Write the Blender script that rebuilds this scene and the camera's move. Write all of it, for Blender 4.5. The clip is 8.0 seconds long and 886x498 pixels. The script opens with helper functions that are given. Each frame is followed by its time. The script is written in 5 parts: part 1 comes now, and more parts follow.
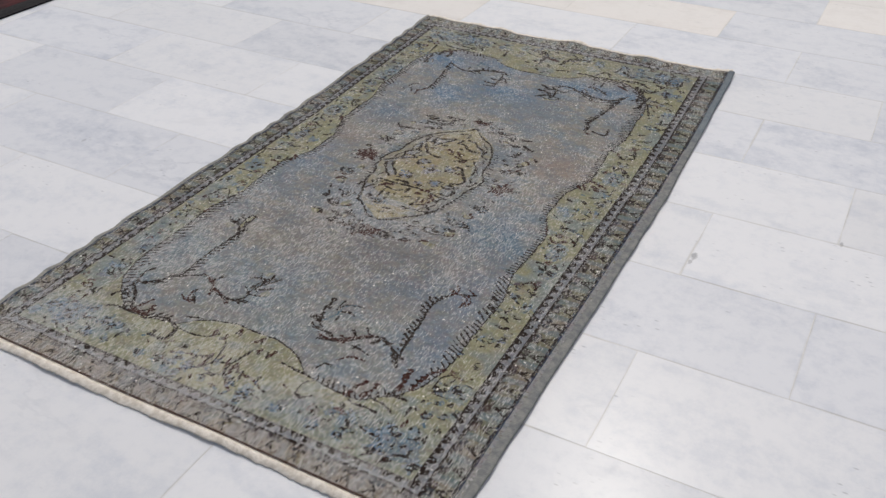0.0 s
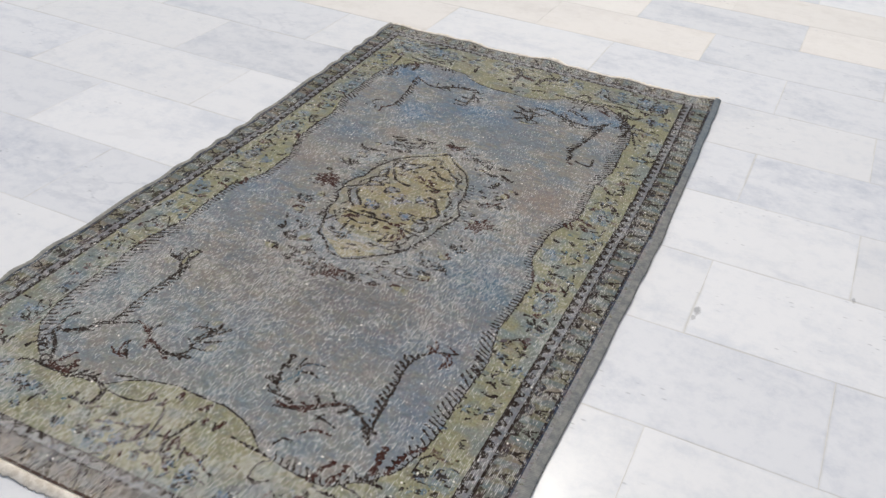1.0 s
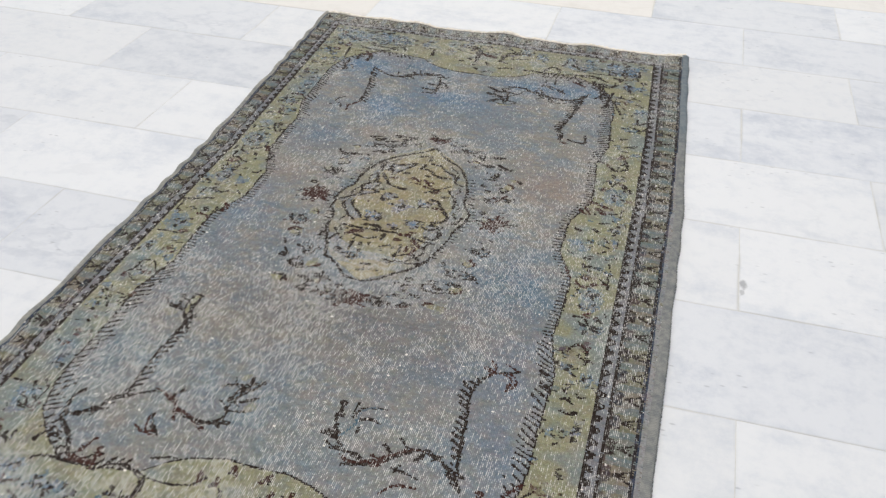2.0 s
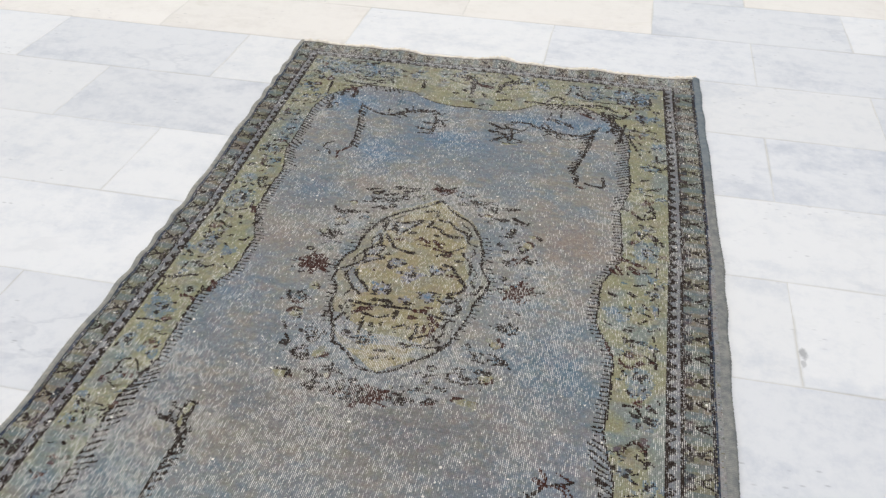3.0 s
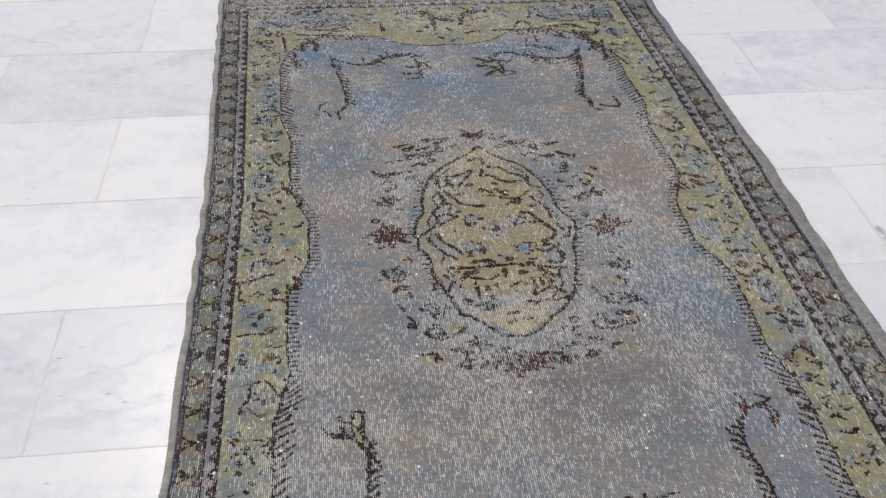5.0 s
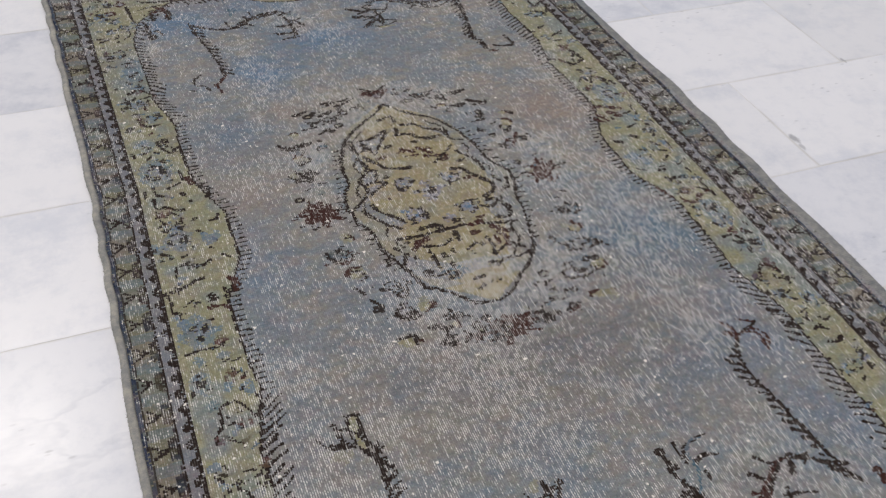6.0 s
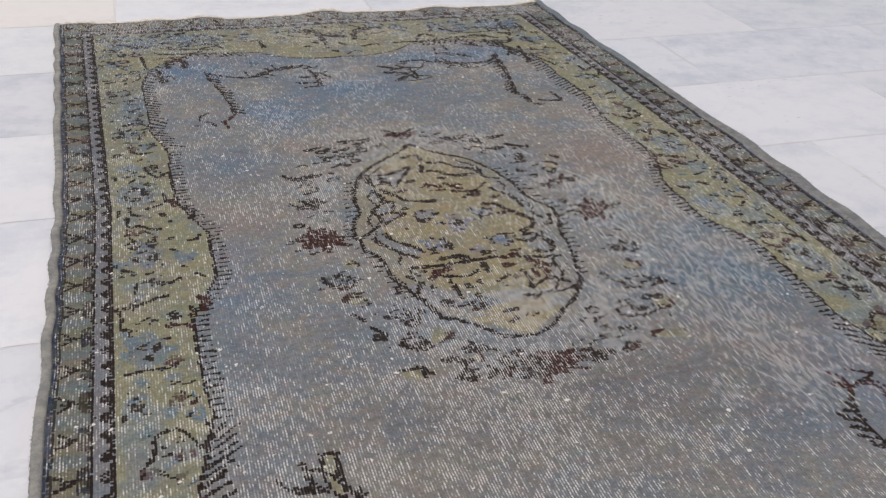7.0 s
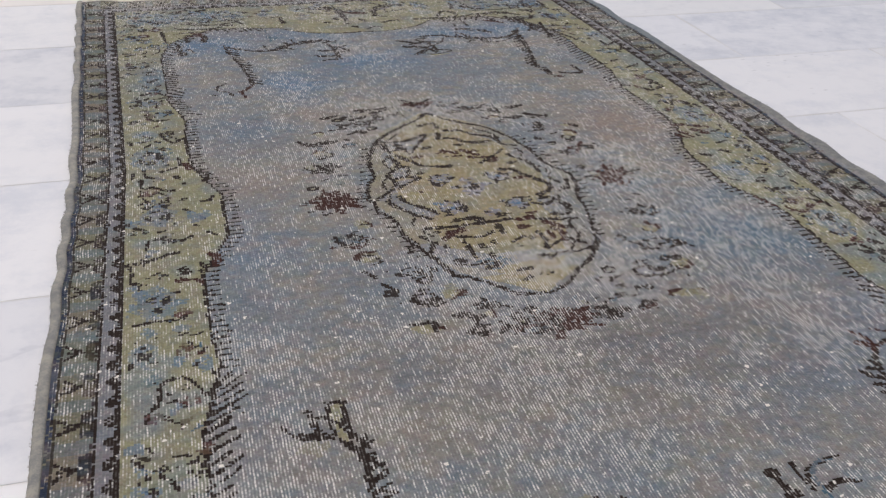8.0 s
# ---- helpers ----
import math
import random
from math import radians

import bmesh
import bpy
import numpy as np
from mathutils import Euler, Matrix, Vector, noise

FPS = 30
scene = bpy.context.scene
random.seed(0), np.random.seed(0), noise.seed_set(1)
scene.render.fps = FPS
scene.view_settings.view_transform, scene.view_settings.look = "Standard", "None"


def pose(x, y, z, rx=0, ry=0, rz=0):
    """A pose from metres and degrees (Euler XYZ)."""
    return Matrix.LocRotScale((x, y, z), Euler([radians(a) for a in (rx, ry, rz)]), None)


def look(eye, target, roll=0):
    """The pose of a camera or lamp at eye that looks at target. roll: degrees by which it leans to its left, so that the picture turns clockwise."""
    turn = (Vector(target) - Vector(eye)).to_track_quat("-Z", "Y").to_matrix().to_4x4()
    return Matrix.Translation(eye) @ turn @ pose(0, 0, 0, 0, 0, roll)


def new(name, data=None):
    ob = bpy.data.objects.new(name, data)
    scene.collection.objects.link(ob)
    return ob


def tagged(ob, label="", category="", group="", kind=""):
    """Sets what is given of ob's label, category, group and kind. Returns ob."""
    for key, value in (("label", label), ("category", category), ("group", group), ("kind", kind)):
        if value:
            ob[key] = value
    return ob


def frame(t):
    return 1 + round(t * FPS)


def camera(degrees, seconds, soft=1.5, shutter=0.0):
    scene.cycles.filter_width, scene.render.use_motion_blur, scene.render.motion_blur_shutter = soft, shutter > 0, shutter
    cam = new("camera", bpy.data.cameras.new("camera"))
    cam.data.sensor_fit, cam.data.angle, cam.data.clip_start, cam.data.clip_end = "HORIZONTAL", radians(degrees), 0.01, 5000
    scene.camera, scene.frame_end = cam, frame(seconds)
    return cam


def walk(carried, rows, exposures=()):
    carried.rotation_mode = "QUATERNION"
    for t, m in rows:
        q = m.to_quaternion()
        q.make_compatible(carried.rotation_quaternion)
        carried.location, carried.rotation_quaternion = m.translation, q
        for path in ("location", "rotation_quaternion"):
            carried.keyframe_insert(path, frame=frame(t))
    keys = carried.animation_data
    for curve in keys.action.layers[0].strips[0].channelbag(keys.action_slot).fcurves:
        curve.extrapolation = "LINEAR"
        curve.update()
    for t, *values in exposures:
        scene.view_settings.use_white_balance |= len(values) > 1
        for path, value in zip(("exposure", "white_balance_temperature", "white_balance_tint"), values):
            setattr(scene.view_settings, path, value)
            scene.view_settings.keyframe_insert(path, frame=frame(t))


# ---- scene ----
cam = camera(52.0, 8.0, soft=1.35)
PATH = [
    (0, (0.941, -2.048, 1.219), (0.16, -0.593, 0.09), 0.0),
    (0.5, (0.869, -1.904, 1.182), (0.086, -0.443, 0.063), 1.2),
    (1, (0.73, -1.85, 1.147), (0.083, -0.326, 0.025), 4.5),
    (1.2, (0.645, -1.847, 1.137), (0.053, -0.306, 0.007), 3.9),
    (2.3, (0.357, -1.704, 1.1), (0.008, -0.118, -0.067), 1.0),
    (2.5, (0.329, -1.636, 1.109), (0.007, -0.044, -0.057), 0.7),
    (3, (0.225, -1.54, 1.106), (-0.09, 0.044, -0.074), 1.1),
    (3.5, (0.036, -1.542, 1.099), (-0.15, 0.053, -0.094), 1.5),
    (4, (-0.165, -1.58, 1.118), (-0.111, -0.02, -0.132), 0.5),
    (4.2, (-0.211, -1.575, 1.115), (-0.136, -0.02, -0.14), 0.8),
    (5.3, (-0.449, -1.409, 1.062), (-0.141, 0.065, -0.254), 2.7),
    (5.5, (-0.496, -1.374, 1.05), (-0.089, 0.065, -0.278), 3.6),
    (6, (-0.6, -1.293, 1.001), (0.01, 0.046, -0.353), 4.4),
    (6.5, (-0.548, -1.246, 0.823), (0.092, 0.179, -0.427), 5.2),
    (7, (-0.512, -1.238, 0.647), (0.054, 0.38, -0.383), 3.1),
    (7.5, (-0.495, -1.251, 0.606), (0.03, 0.41, -0.378), 2.4),
    (8, (-0.496, -1.258, 0.59), (0.012, 0.382, -0.435), 2.3),
]
walk(cam, [(t, look(eye, target, roll)) for t, eye, target, roll in PATH], exposures=((0,-0.22,6620,8.5),(0.5,-0.15,6620,8),(1,-0.04,6650,7),(2.5,0.1,6650,5),(3.5,0.1,6650,6),(4,0.12,6650,8),(5.5,-0.12,6650,10),(6.5,-0.18,6650,11),(8,-0.16,6620,12)))

# world: overcast, bright sky over an open marble terrace, soft light from ahead
SUN_AZ, SUN_EL = -14.0, 50.0
world = bpy.data.worlds.new("sky")
scene.world = world
world.use_nodes = True
wn, wl = world.node_tree.nodes, world.node_tree.links
sky = wn.new("ShaderNodeTexSky")
sky.sky_type, sky.sun_disc = "NISHITA", False
sky.sun_elevation, sky.sun_rotation = radians(SUN_EL), radians(SUN_AZ)
sky.air_density, sky.dust_density, sky.ozone_density = 1.0, 4.0, 1.0
veil = wn.new("ShaderNodeHueSaturation")
veil.inputs["Saturation"].default_value = 0.55
wl.new(sky.outputs[0], veil.inputs["Color"])
wl.new(veil.outputs[0], wn["Background"].inputs[0])
wn["Background"].inputs[1].default_value = 0.14
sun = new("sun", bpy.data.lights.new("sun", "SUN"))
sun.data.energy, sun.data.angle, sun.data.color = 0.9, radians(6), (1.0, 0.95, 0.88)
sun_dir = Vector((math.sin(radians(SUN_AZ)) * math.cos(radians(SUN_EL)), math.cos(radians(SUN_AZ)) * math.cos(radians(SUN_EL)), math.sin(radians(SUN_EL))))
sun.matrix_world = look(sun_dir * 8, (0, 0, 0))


# ---- materials ----
def lin(r, g, b):
    """Linear colour from 8-bit values."""
    return tuple((c / 255 / 12.92) if c < 10.3 else ((c / 255 + 0.055) / 1.055) ** 2.4 for c in (r, g, b))


class Nodes:
    """A small helper to wire a node material."""

    def __init__(self, name):
        self.mat = bpy.data.materials.new(name)
        self.mat.use_nodes = True
        self.tree = self.mat.node_tree
        self.bsdf = self.tree.nodes["Principled BSDF"]

    def put(self, target, value):
        if isinstance(value, bpy.types.NodeSocket):
            self.tree.links.new(value, target)
        elif isinstance(value, tuple) and len(value) == 3 and target.type == "RGBA":
            target.default_value = (*value, 1)
        else:
            target.default_value = value

    def node(self, kind, out=0, props=None, **inputs):
        n = self.tree.nodes.new(kind)
        for k, v in (props or {}).items():
            setattr(n, k, v)
        for k, v in inputs.items():
            self.put(n.inputs[int(k[1:]) if k[0] == "i" and k[1:].isdigit() else k], v)
        return n.outputs[out]

    def math(self, op, a, b=0.0, c=0.0, clamp=False):
        return self.node("ShaderNodeMath", props={"operation": op, "use_clamp": clamp}, i0=a, i1=b, i2=c)

    def mix(self, fac, a, b):
        n = self.tree.nodes.new("ShaderNodeMix")
        n.data_type = "RGBA"
        self.put(n.inputs[0], fac), self.put(n.inputs[6], a), self.put(n.inputs[7], b)
        return n.outputs[2]

    def ramp(self, value, low, high):
        n = self.tree.nodes.new("ShaderNodeMapRange")
        n.interpolation_type = "SMOOTHSTEP"
        for i, v in enumerate((value, low, high, 0.0, 1.0)):
            self.put(n.inputs[i], v)
        return n.outputs[0]

    def noise(self, vector, scale, detail=3.0, rough=0.55, out=0):
        return self.node("ShaderNodeTexNoise", out, Vector=vector, Scale=scale, Detail=detail, Roughness=rough)

    def bump(self, height, strength, distance):
        n = self.tree.nodes.new("ShaderNodeBump")
        self.put(n.inputs["Strength"], strength), self.put(n.inputs["Distance"], distance), self.put(n.inputs["Height"], height)
        self.tree.links.new(n.outputs[0], self.bsdf.inputs["Normal"])

    def finish(self, color, rough, specular=0.5):
        self.put(self.bsdf.inputs["Base Color"], color)
        self.put(self.bsdf.inputs["Roughness"], rough)
        self.bsdf.inputs["Specular IOR Level"].default_value = specular
        return self.mat


def marble(name, base, shade, vein, vein_amount, joined=False):
    """Polished, worn white marble: clouds, thin veins, dirt specks; each tile shifts the pattern by its own random number."""
    m = Nodes(name)
    place = m.node("ShaderNodeNewGeometry", 0)
    rnd = m.node("ShaderNodeNewGeometry", 8) if joined else m.node("ShaderNodeObjectInfo", 5)
    shift = m.node("ShaderNodeVectorMath", props={"operation": "ADD"}, i0=place, i1=m.node("ShaderNodeCombineXYZ", X=m.math("MULTIPLY", rnd, 37.0), Y=m.math("MULTIPLY", rnd, 91.0), Z=m.math("MULTIPLY", rnd, 53.0)))
    stretch = m.node("ShaderNodeMapping", Vector=shift, Rotation=(0, 0, 0.5), Scale=(1.0, 2.2, 1.0))
    cloud = m.math("ADD", m.math("MULTIPLY", m.noise(stretch, 2.8, 4.0, 0.6), 0.58), m.math("MULTIPLY", m.noise(shift, 21.0, 7.0, 0.75), 0.42))
    fine = m.noise(shift, 26.0, 5.0, 0.65)
    col = m.mix(m.ramp(cloud, 0.46, 0.70), base, shade)
    col = m.mix(m.math("MULTIPLY", m.ramp(fine, 0.46, 0.72), 0.3), col, shade)
    warp = m.node("ShaderNodeVectorMath", props={"operation": "ADD"}, i0=stretch, i1=m.node("ShaderNodeVectorMath", props={"operation": "SCALE"}, i0=m.noise(stretch, 5.0, 4.0, 0.6, out=1), Scale=0.35))
    ridge = m.math("ABSOLUTE", m.math("SUBTRACT", m.noise(warp, 2.6, 2.0, 0.5), 0.5))
    veins = m.math("MULTIPLY", m.math("SUBTRACT", 1.0, m.ramp(ridge, 0.0, 0.035)), m.ramp(m.noise(shift, 4.0, 2.0), 0.45, 0.7))
    col = m.mix(m.math("MULTIPLY", veins, vein_amount), col, vein)
    flecks = m.node("ShaderNodeTexVoronoi", 0, Vector=m.node("ShaderNodeMapping", Vector=shift, Rotation=(0, 0, 0.4), Scale=(1.0, 2.6, 1.0)), Scale=26.0)
    few = m.ramp(m.noise(shift, 6.0, 3.0), 0.52, 0.64)
    col = m.mix(m.math("MULTIPLY", m.math("MULTIPLY", m.math("SUBTRACT", 1.0, m.ramp(flecks, 0.05, 0.2)), few), 0.38), col, lin(120, 122, 132))
    for x, y, reach, dark in ((0.630, -0.212, 0.020, 0.55), (0.628, -0.240, 0.014, 0.4), (0.930, 0.006, 0.012, 0.45), (-1.09, -0.47, 0.014, 0.3)):
        off = m.node("ShaderNodeVectorMath", props={"operation": "MULTIPLY"}, i0=m.node("ShaderNodeVectorMath", props={"operation": "SUBTRACT"}, i0=place, i1=(x, y, 0.0)), i1=(2.2, 1.0, 0.0))
        off = m.math("ADD", m.node("ShaderNodeVectorMath", 1, props={"operation": "LENGTH"}, i0=off), m.math("MULTIPLY", m.math("SUBTRACT", m.noise(place, 90.0, 3.0), 0.5), 0.03))
        col = m.mix(m.math("MULTIPLY", m.math("SUBTRACT", 1.0, m.ramp(off, reach * 0.4, reach)), dark), col, lin(112, 112, 118))
    local = m.tree.nodes.new("ShaderNodeSeparateXYZ")
    m.put(local.inputs[0], m.node("ShaderNodeTexCoord", 3))
    edge = m.math("MINIMUM", m.math("SUBTRACT", 0.299, m.math("ABSOLUTE", local.outputs[0])), m.math("SUBTRACT", 0.151, m.math("ABSOLUTE", local.outputs[1])))
    grime = m.math("MULTIPLY", m.math("SUBTRACT", 1.0, m.ramp(edge, 0.0, 0.006)), m.ramp(m.noise(shift, 5.0, 4.0, 0.6), 0.40, 0.68))
    col = m.mix(m.math("MULTIPLY", grime, 0.0 if joined else 0.45), col, lin(176, 172, 164))
    tone = m.math("ADD", 0.94, m.math("MULTIPLY", rnd, 0.08))
    col = m.node("ShaderNodeVectorMath", props={"operation": "SCALE"}, i0=col, Scale=tone)
    rough = m.math("ADD", 0.19, m.math("MULTIPLY", m.noise(shift, 9.0, 4.0, 0.6), 0.08))
    m.bump(m.math("ADD", m.noise(shift, 7.0, 2.0), m.math("MULTIPLY", fine, 0.3)), 0.15, 0.004)
    return m.finish(col, rough, 0.13)


def plain(name, a, b, scale, rough=0.85, bump=0.3):
    """A matt surface of two tones with grain."""
    m = Nodes(name)
    place = m.node("ShaderNodeTexCoord", 3)
    n1 = m.noise(place, scale, 4.0, 0.6)
    n2 = m.noise(place, scale * 9, 3.0, 0.6)
    col = m.mix(m.ramp(m.math("ADD", m.math("MULTIPLY", n1, 0.7), m.math("MULTIPLY", n2, 0.3)), 0.35, 0.65), a, b)
    m.bump(n2, bump, 0.003)
    return m.finish(col, rough, 0.25)


KNOT_U, KNOT_V = 0.0030, 0.0024
UL, UR, VN, VF = -0.552, 0.582, -1.041, 1.036


def pile_material():
    """Worn wool pile: each knot's dye from the mesh, with pale cotton warps that show between the knots where the wool is worn off."""
    m = Nodes("worn_wool_pile")
    dye = m.node("ShaderNodeAttribute", 0, props={"attribute_name": "dye"})
    wear = m.node("ShaderNodeAttribute", 2, props={"attribute_name": "wear"})
    weave = m.node("ShaderNodeUVMap", 0, props={"uv_map": "weave"})
    sep = m.tree.nodes.new("ShaderNodeSeparateXYZ")
    m.put(sep.inputs[0], weave)
    # warps run along the knots' sides; x and y count knots
    sway = m.math("MULTIPLY", m.math("SUBTRACT", m.noise(weave, 70.0, 2.0), 0.5), 0.55)
    x = m.math("ADD", m.math("DIVIDE", m.math("SUBTRACT", sep.outputs[0], UL), KNOT_U), m.math("ADD", 0.5, sway))
    y = m.math("DIVIDE", m.math("SUBTRACT", sep.outputs[1], VN), KNOT_V)
    warp = m.math("FLOOR", x)
    across = m.math("ABSOLUTE", m.math("SUBTRACT", m.math("FRACT", x), 0.5))
    runs = m.noise(m.node("ShaderNodeCombineXYZ", X=m.math("MULTIPLY", warp, 3.71), Y=m.math("MULTIPLY", y, 0.17), Z=0.0), 1.0, 2.5, 0.65)
    bead = m.math("ABSOLUTE", m.math("SUBTRACT", m.math("FRACT", m.math("ADD", m.math("MULTIPLY", y, 0.5), m.math("MULTIPLY", warp, 0.5))), 0.5))
    lift = m.math("ADD", runs, m.math("MULTIPLY", m.math("SUBTRACT", wear, 0.5), 0.62))
    lift = m.math("ADD", lift, m.math("MULTIPLY", m.math("SUBTRACT", m.noise(weave, 26.0, 3.0, 0.6), 0.5), 0.20))
    bare = m.math("ADD", m.math("MULTIPLY", m.ramp(lift, 0.42, 0.58), 0.18), m.math("MULTIPLY", m.ramp(lift, 0.55, 0.64), 0.82))
    line = m.math("SUBTRACT", 1.0, m.ramp(across, 0.13, 0.33))
    beads = m.math("SUBTRACT", 1.0, m.math("MULTIPLY", m.ramp(bead, 0.30, 0.46), 0.6))
    each = m.node("ShaderNodeTexWhiteNoise", 0, props={"noise_dimensions": "2D"}, Vector=m.node("ShaderNodeCombineXYZ", X=warp, Y=m.math("FLOOR", m.math("MULTIPLY", y, 0.27)), Z=0.0))
    streak = m.math("MULTIPLY", m.math("MULTIPLY", m.math("MULTIPLY", bare, line), beads), m.math("ADD", 0.4, m.math("MULTIPLY", each, 0.6)))
    grain = m.noise(weave, 520.0, 2.0, 0.6)
    tuft = m.noise(weave, 150.0, 3.0, 0.6)
    col = m.mix(m.math("MULTIPLY", m.ramp(tuft, 0.38, 0.72), 0.30), dye, m.node("ShaderNodeVectorMath", props={"operation": "SCALE"}, i0=dye, Scale=0.6))
    col = m.mix(m.math("MULTIPLY", m.ramp(grain, 0.5, 0.78), 0.28), col, m.node("ShaderNodeVectorMath", props={"operation": "SCALE"}, i0=dye, Scale=1.6))
    col = m.mix(m.math("MULTIPLY", streak, 0.88), col, lin(236, 231, 226))
    # lint and bare knots: pale irregular flecks
    warped = m.node("ShaderNodeVectorMath", props={"operation": "ADD"}, i0=weave, i1=m.node("ShaderNodeVectorMath", props={"operation": "SCALE"}, i0=m.noise(weave, 240.0, 2.0, 0.6, out=1), Scale=0.006))
    spots = m.tree.nodes.new("ShaderNodeTexVoronoi")
    m.put(spots.inputs["Vector"], warped)
    spots.inputs["Scale"].default_value = 66.0
    pick = m.tree.nodes.new("ShaderNodeSeparateXYZ")
    m.put(pick.inputs[0], spots.outputs["Color"])
    size = m.math("MULTIPLY", m.math("MULTIPLY", pick.outputs[1], pick.outputs[1]), 0.13)
    lint = m.math("MULTIPLY", m.math("SUBTRACT", 1.0, m.ramp(m.math("SUBTRACT", spots.outputs[0], size), 0.02, 0.08)), m.ramp(m.math("ADD", pick.outputs[0], m.math("MULTIPLY", wear, 0.5)), 0.82, 0.92))
    col = m.mix(m.math("MULTIPLY", lint, 0.92), col, lin(236, 230, 222))
    fx = m.math("ABSOLUTE", m.math("SUBTRACT", m.math("FRACT", m.math("ADD", x, 0.5)), 0.5))
    fy = m.math("ABSOLUTE", m.math("SUBTRACT", m.math("FRACT", y), 0.5))
    cushion = m.math("SUBTRACT", 1.0, m.math("ADD", m.math("MULTIPLY", m.math("MULTIPLY", fx, fx), 2.0), m.math("MULTIPLY", m.math("MULTIPLY", fy, fy), 2.0)))
    height = m.math("ADD", m.math("ADD", m.math("MULTIPLY", tuft, 0.4), m.math("MULTIPLY", grain, 0.3)), m.math("ADD", m.math("MULTIPLY", cushion, 0.5), m.math("MULTIPLY", lint, 0.5)))
    m.bump(height, 0.55, 0.0016)
    m.bsdf.inputs["Sheen Weight"].default_value = 0.03
    m.bsdf.inputs["Sheen Roughness"].default_value = 0.5
    return m.finish(col, 0.92, 0.1)


WHITE = marble("white_marble", lin(228, 228, 231), lin(207, 210, 218), lin(190, 192, 200), 0.2)
GREY = marble("grey_marble", lin(220, 221, 226), lin(192, 196, 207), lin(172, 176, 188), 0.25)
CREAM = marble("cream_marble", lin(233, 228, 224), lin(221, 215, 211), lin(200, 192, 178), 0.2)
FAR_WHITE = marble("far_white_marble", lin(228, 227, 229), lin(198, 200, 207), lin(190, 192, 200), 0.2, joined=True)
GROUT = plain("pale_grout", lin(222, 219, 214), lin(196, 193, 188), 7.0)
PILE = pile_material()
CORD = plain("grey_blue_wool_binding", lin(166, 162, 152), lin(128, 129, 128), 60.0)


def binding_material():
    """Grey overcast wool that keeps more of its blue dye towards one end."""
    m = Nodes("dull_grey_blue_binding")
    place = m.node("ShaderNodeTexCoord", 3)
    sep = m.tree.nodes.new("ShaderNodeSeparateXYZ")
    m.put(sep.inputs[0], place)
    mottle, fibre = m.noise(place, 60.0, 4.0, 0.6), m.noise(place, 540.0, 3.0, 0.6)
    col = m.mix(m.ramp(m.math("ADD", m.math("MULTIPLY", mottle, 0.7), m.math("MULTIPLY", fibre, 0.3)), 0.35, 0.65), lin(148, 147, 142), lin(116, 118, 120))
    kept = m.ramp(m.math("ADD", sep.outputs[1], m.math("MULTIPLY", m.math("SUBTRACT", m.noise(place, 9.0, 3.0), 0.5), 0.7)), 0.30, 0.70)
    col = m.mix(m.math("MULTIPLY", kept, 0.4), col, lin(90, 114, 132))
    wraps = m.math("ABSOLUTE", m.math("SUBTRACT", m.math("FRACT", m.math("MULTIPLY", m.math("ADD", sep.outputs[1], m.math("MULTIPLY", mottle, 0.004)), 260.0)), 0.5))
    col = m.mix(m.math("MULTIPLY", m.ramp(wraps, 0.30, 0.5), 0.35), col, lin(84, 86, 88))
    m.bump(m.math("ADD", wraps, m.math("MULTIPLY", fibre, 0.5)), 0.35, 0.002)
    return m.finish(col, 0.9, 0.2)


BINDING = binding_material()
BAND = plain("cream_cotton_band", lin(230, 223, 213), lin(200, 190, 177), 70.0)
BACK = plain("jute_brown_backing", lin(120, 110, 98), lin(92, 84, 76), 80.0)
RED = plain("dark_red_wool", lin(72, 18, 24), lin(34, 12, 18), 14.0)
BLACK = plain("black_wool_binding", lin(26, 22, 26), lin(14, 12, 16), 60.0)


# ---- helpers for meshes ----
def mesh_object(name, verts, faces, material, parent=None, label="", smooth=False):
    data = bpy.data.meshes.new(name)
    data.from_pydata(verts, [], faces)
    data.materials.append(material)
    if smooth:
        data.shade_smooth()
    ob = new(name, data)
    ob.parent = parent
    return tagged(ob, label=label)


def part(name, bm, material, parent, label=""):
    data = bpy.data.meshes.new(name)
    bm.to_mesh(data)
    bm.free()
    data.materials.append(material)
    ob = new(name, data)
    ob.parent = parent
    return tagged(ob, label=label)


# ---- floor: running-bond marble tiles on a mortar bed ----
FLOOR = -0.008
TILE_L, TILE_W, GAP = 0.598, 0.302, 0.0010
bm = bmesh.new()
bmesh.ops.create_grid(bm, x_segments=24, y_segments=24, size=150.0)
floor = part("floor", bm, GROUT, None)
floor.location = (0, 0, FLOOR - 0.0004)
tagged(floor, "pale grouted bed of an open marble terrace", "floor", kind="structure")


def tile_mesh():
    """One tile with softened upper edges."""
    a, b, c, top, low = (TILE_L - GAP) / 2, (TILE_W - GAP) / 2, 0.0004, 0.0, -0.010
    ring = lambda x, y, z: [(-x, -y, z), (x, -y, z), (x, y, z), (-x, y, z)]
    verts = ring(a - c, b - c, top) + ring(a, b, top - c * 0.8) + ring(a, b, low)
    faces = [(0, 1, 2, 3)]
    for k in (0, 4):
        faces += [(k + i, k + 4 + i, k + 4 + (i + 1) % 4, k + (i + 1) % 4) for i in range(4)]
    data = bpy.data.meshes.new("tile")
    data.from_pydata(verts, [], faces)
    data.materials.append(WHITE)
    return data


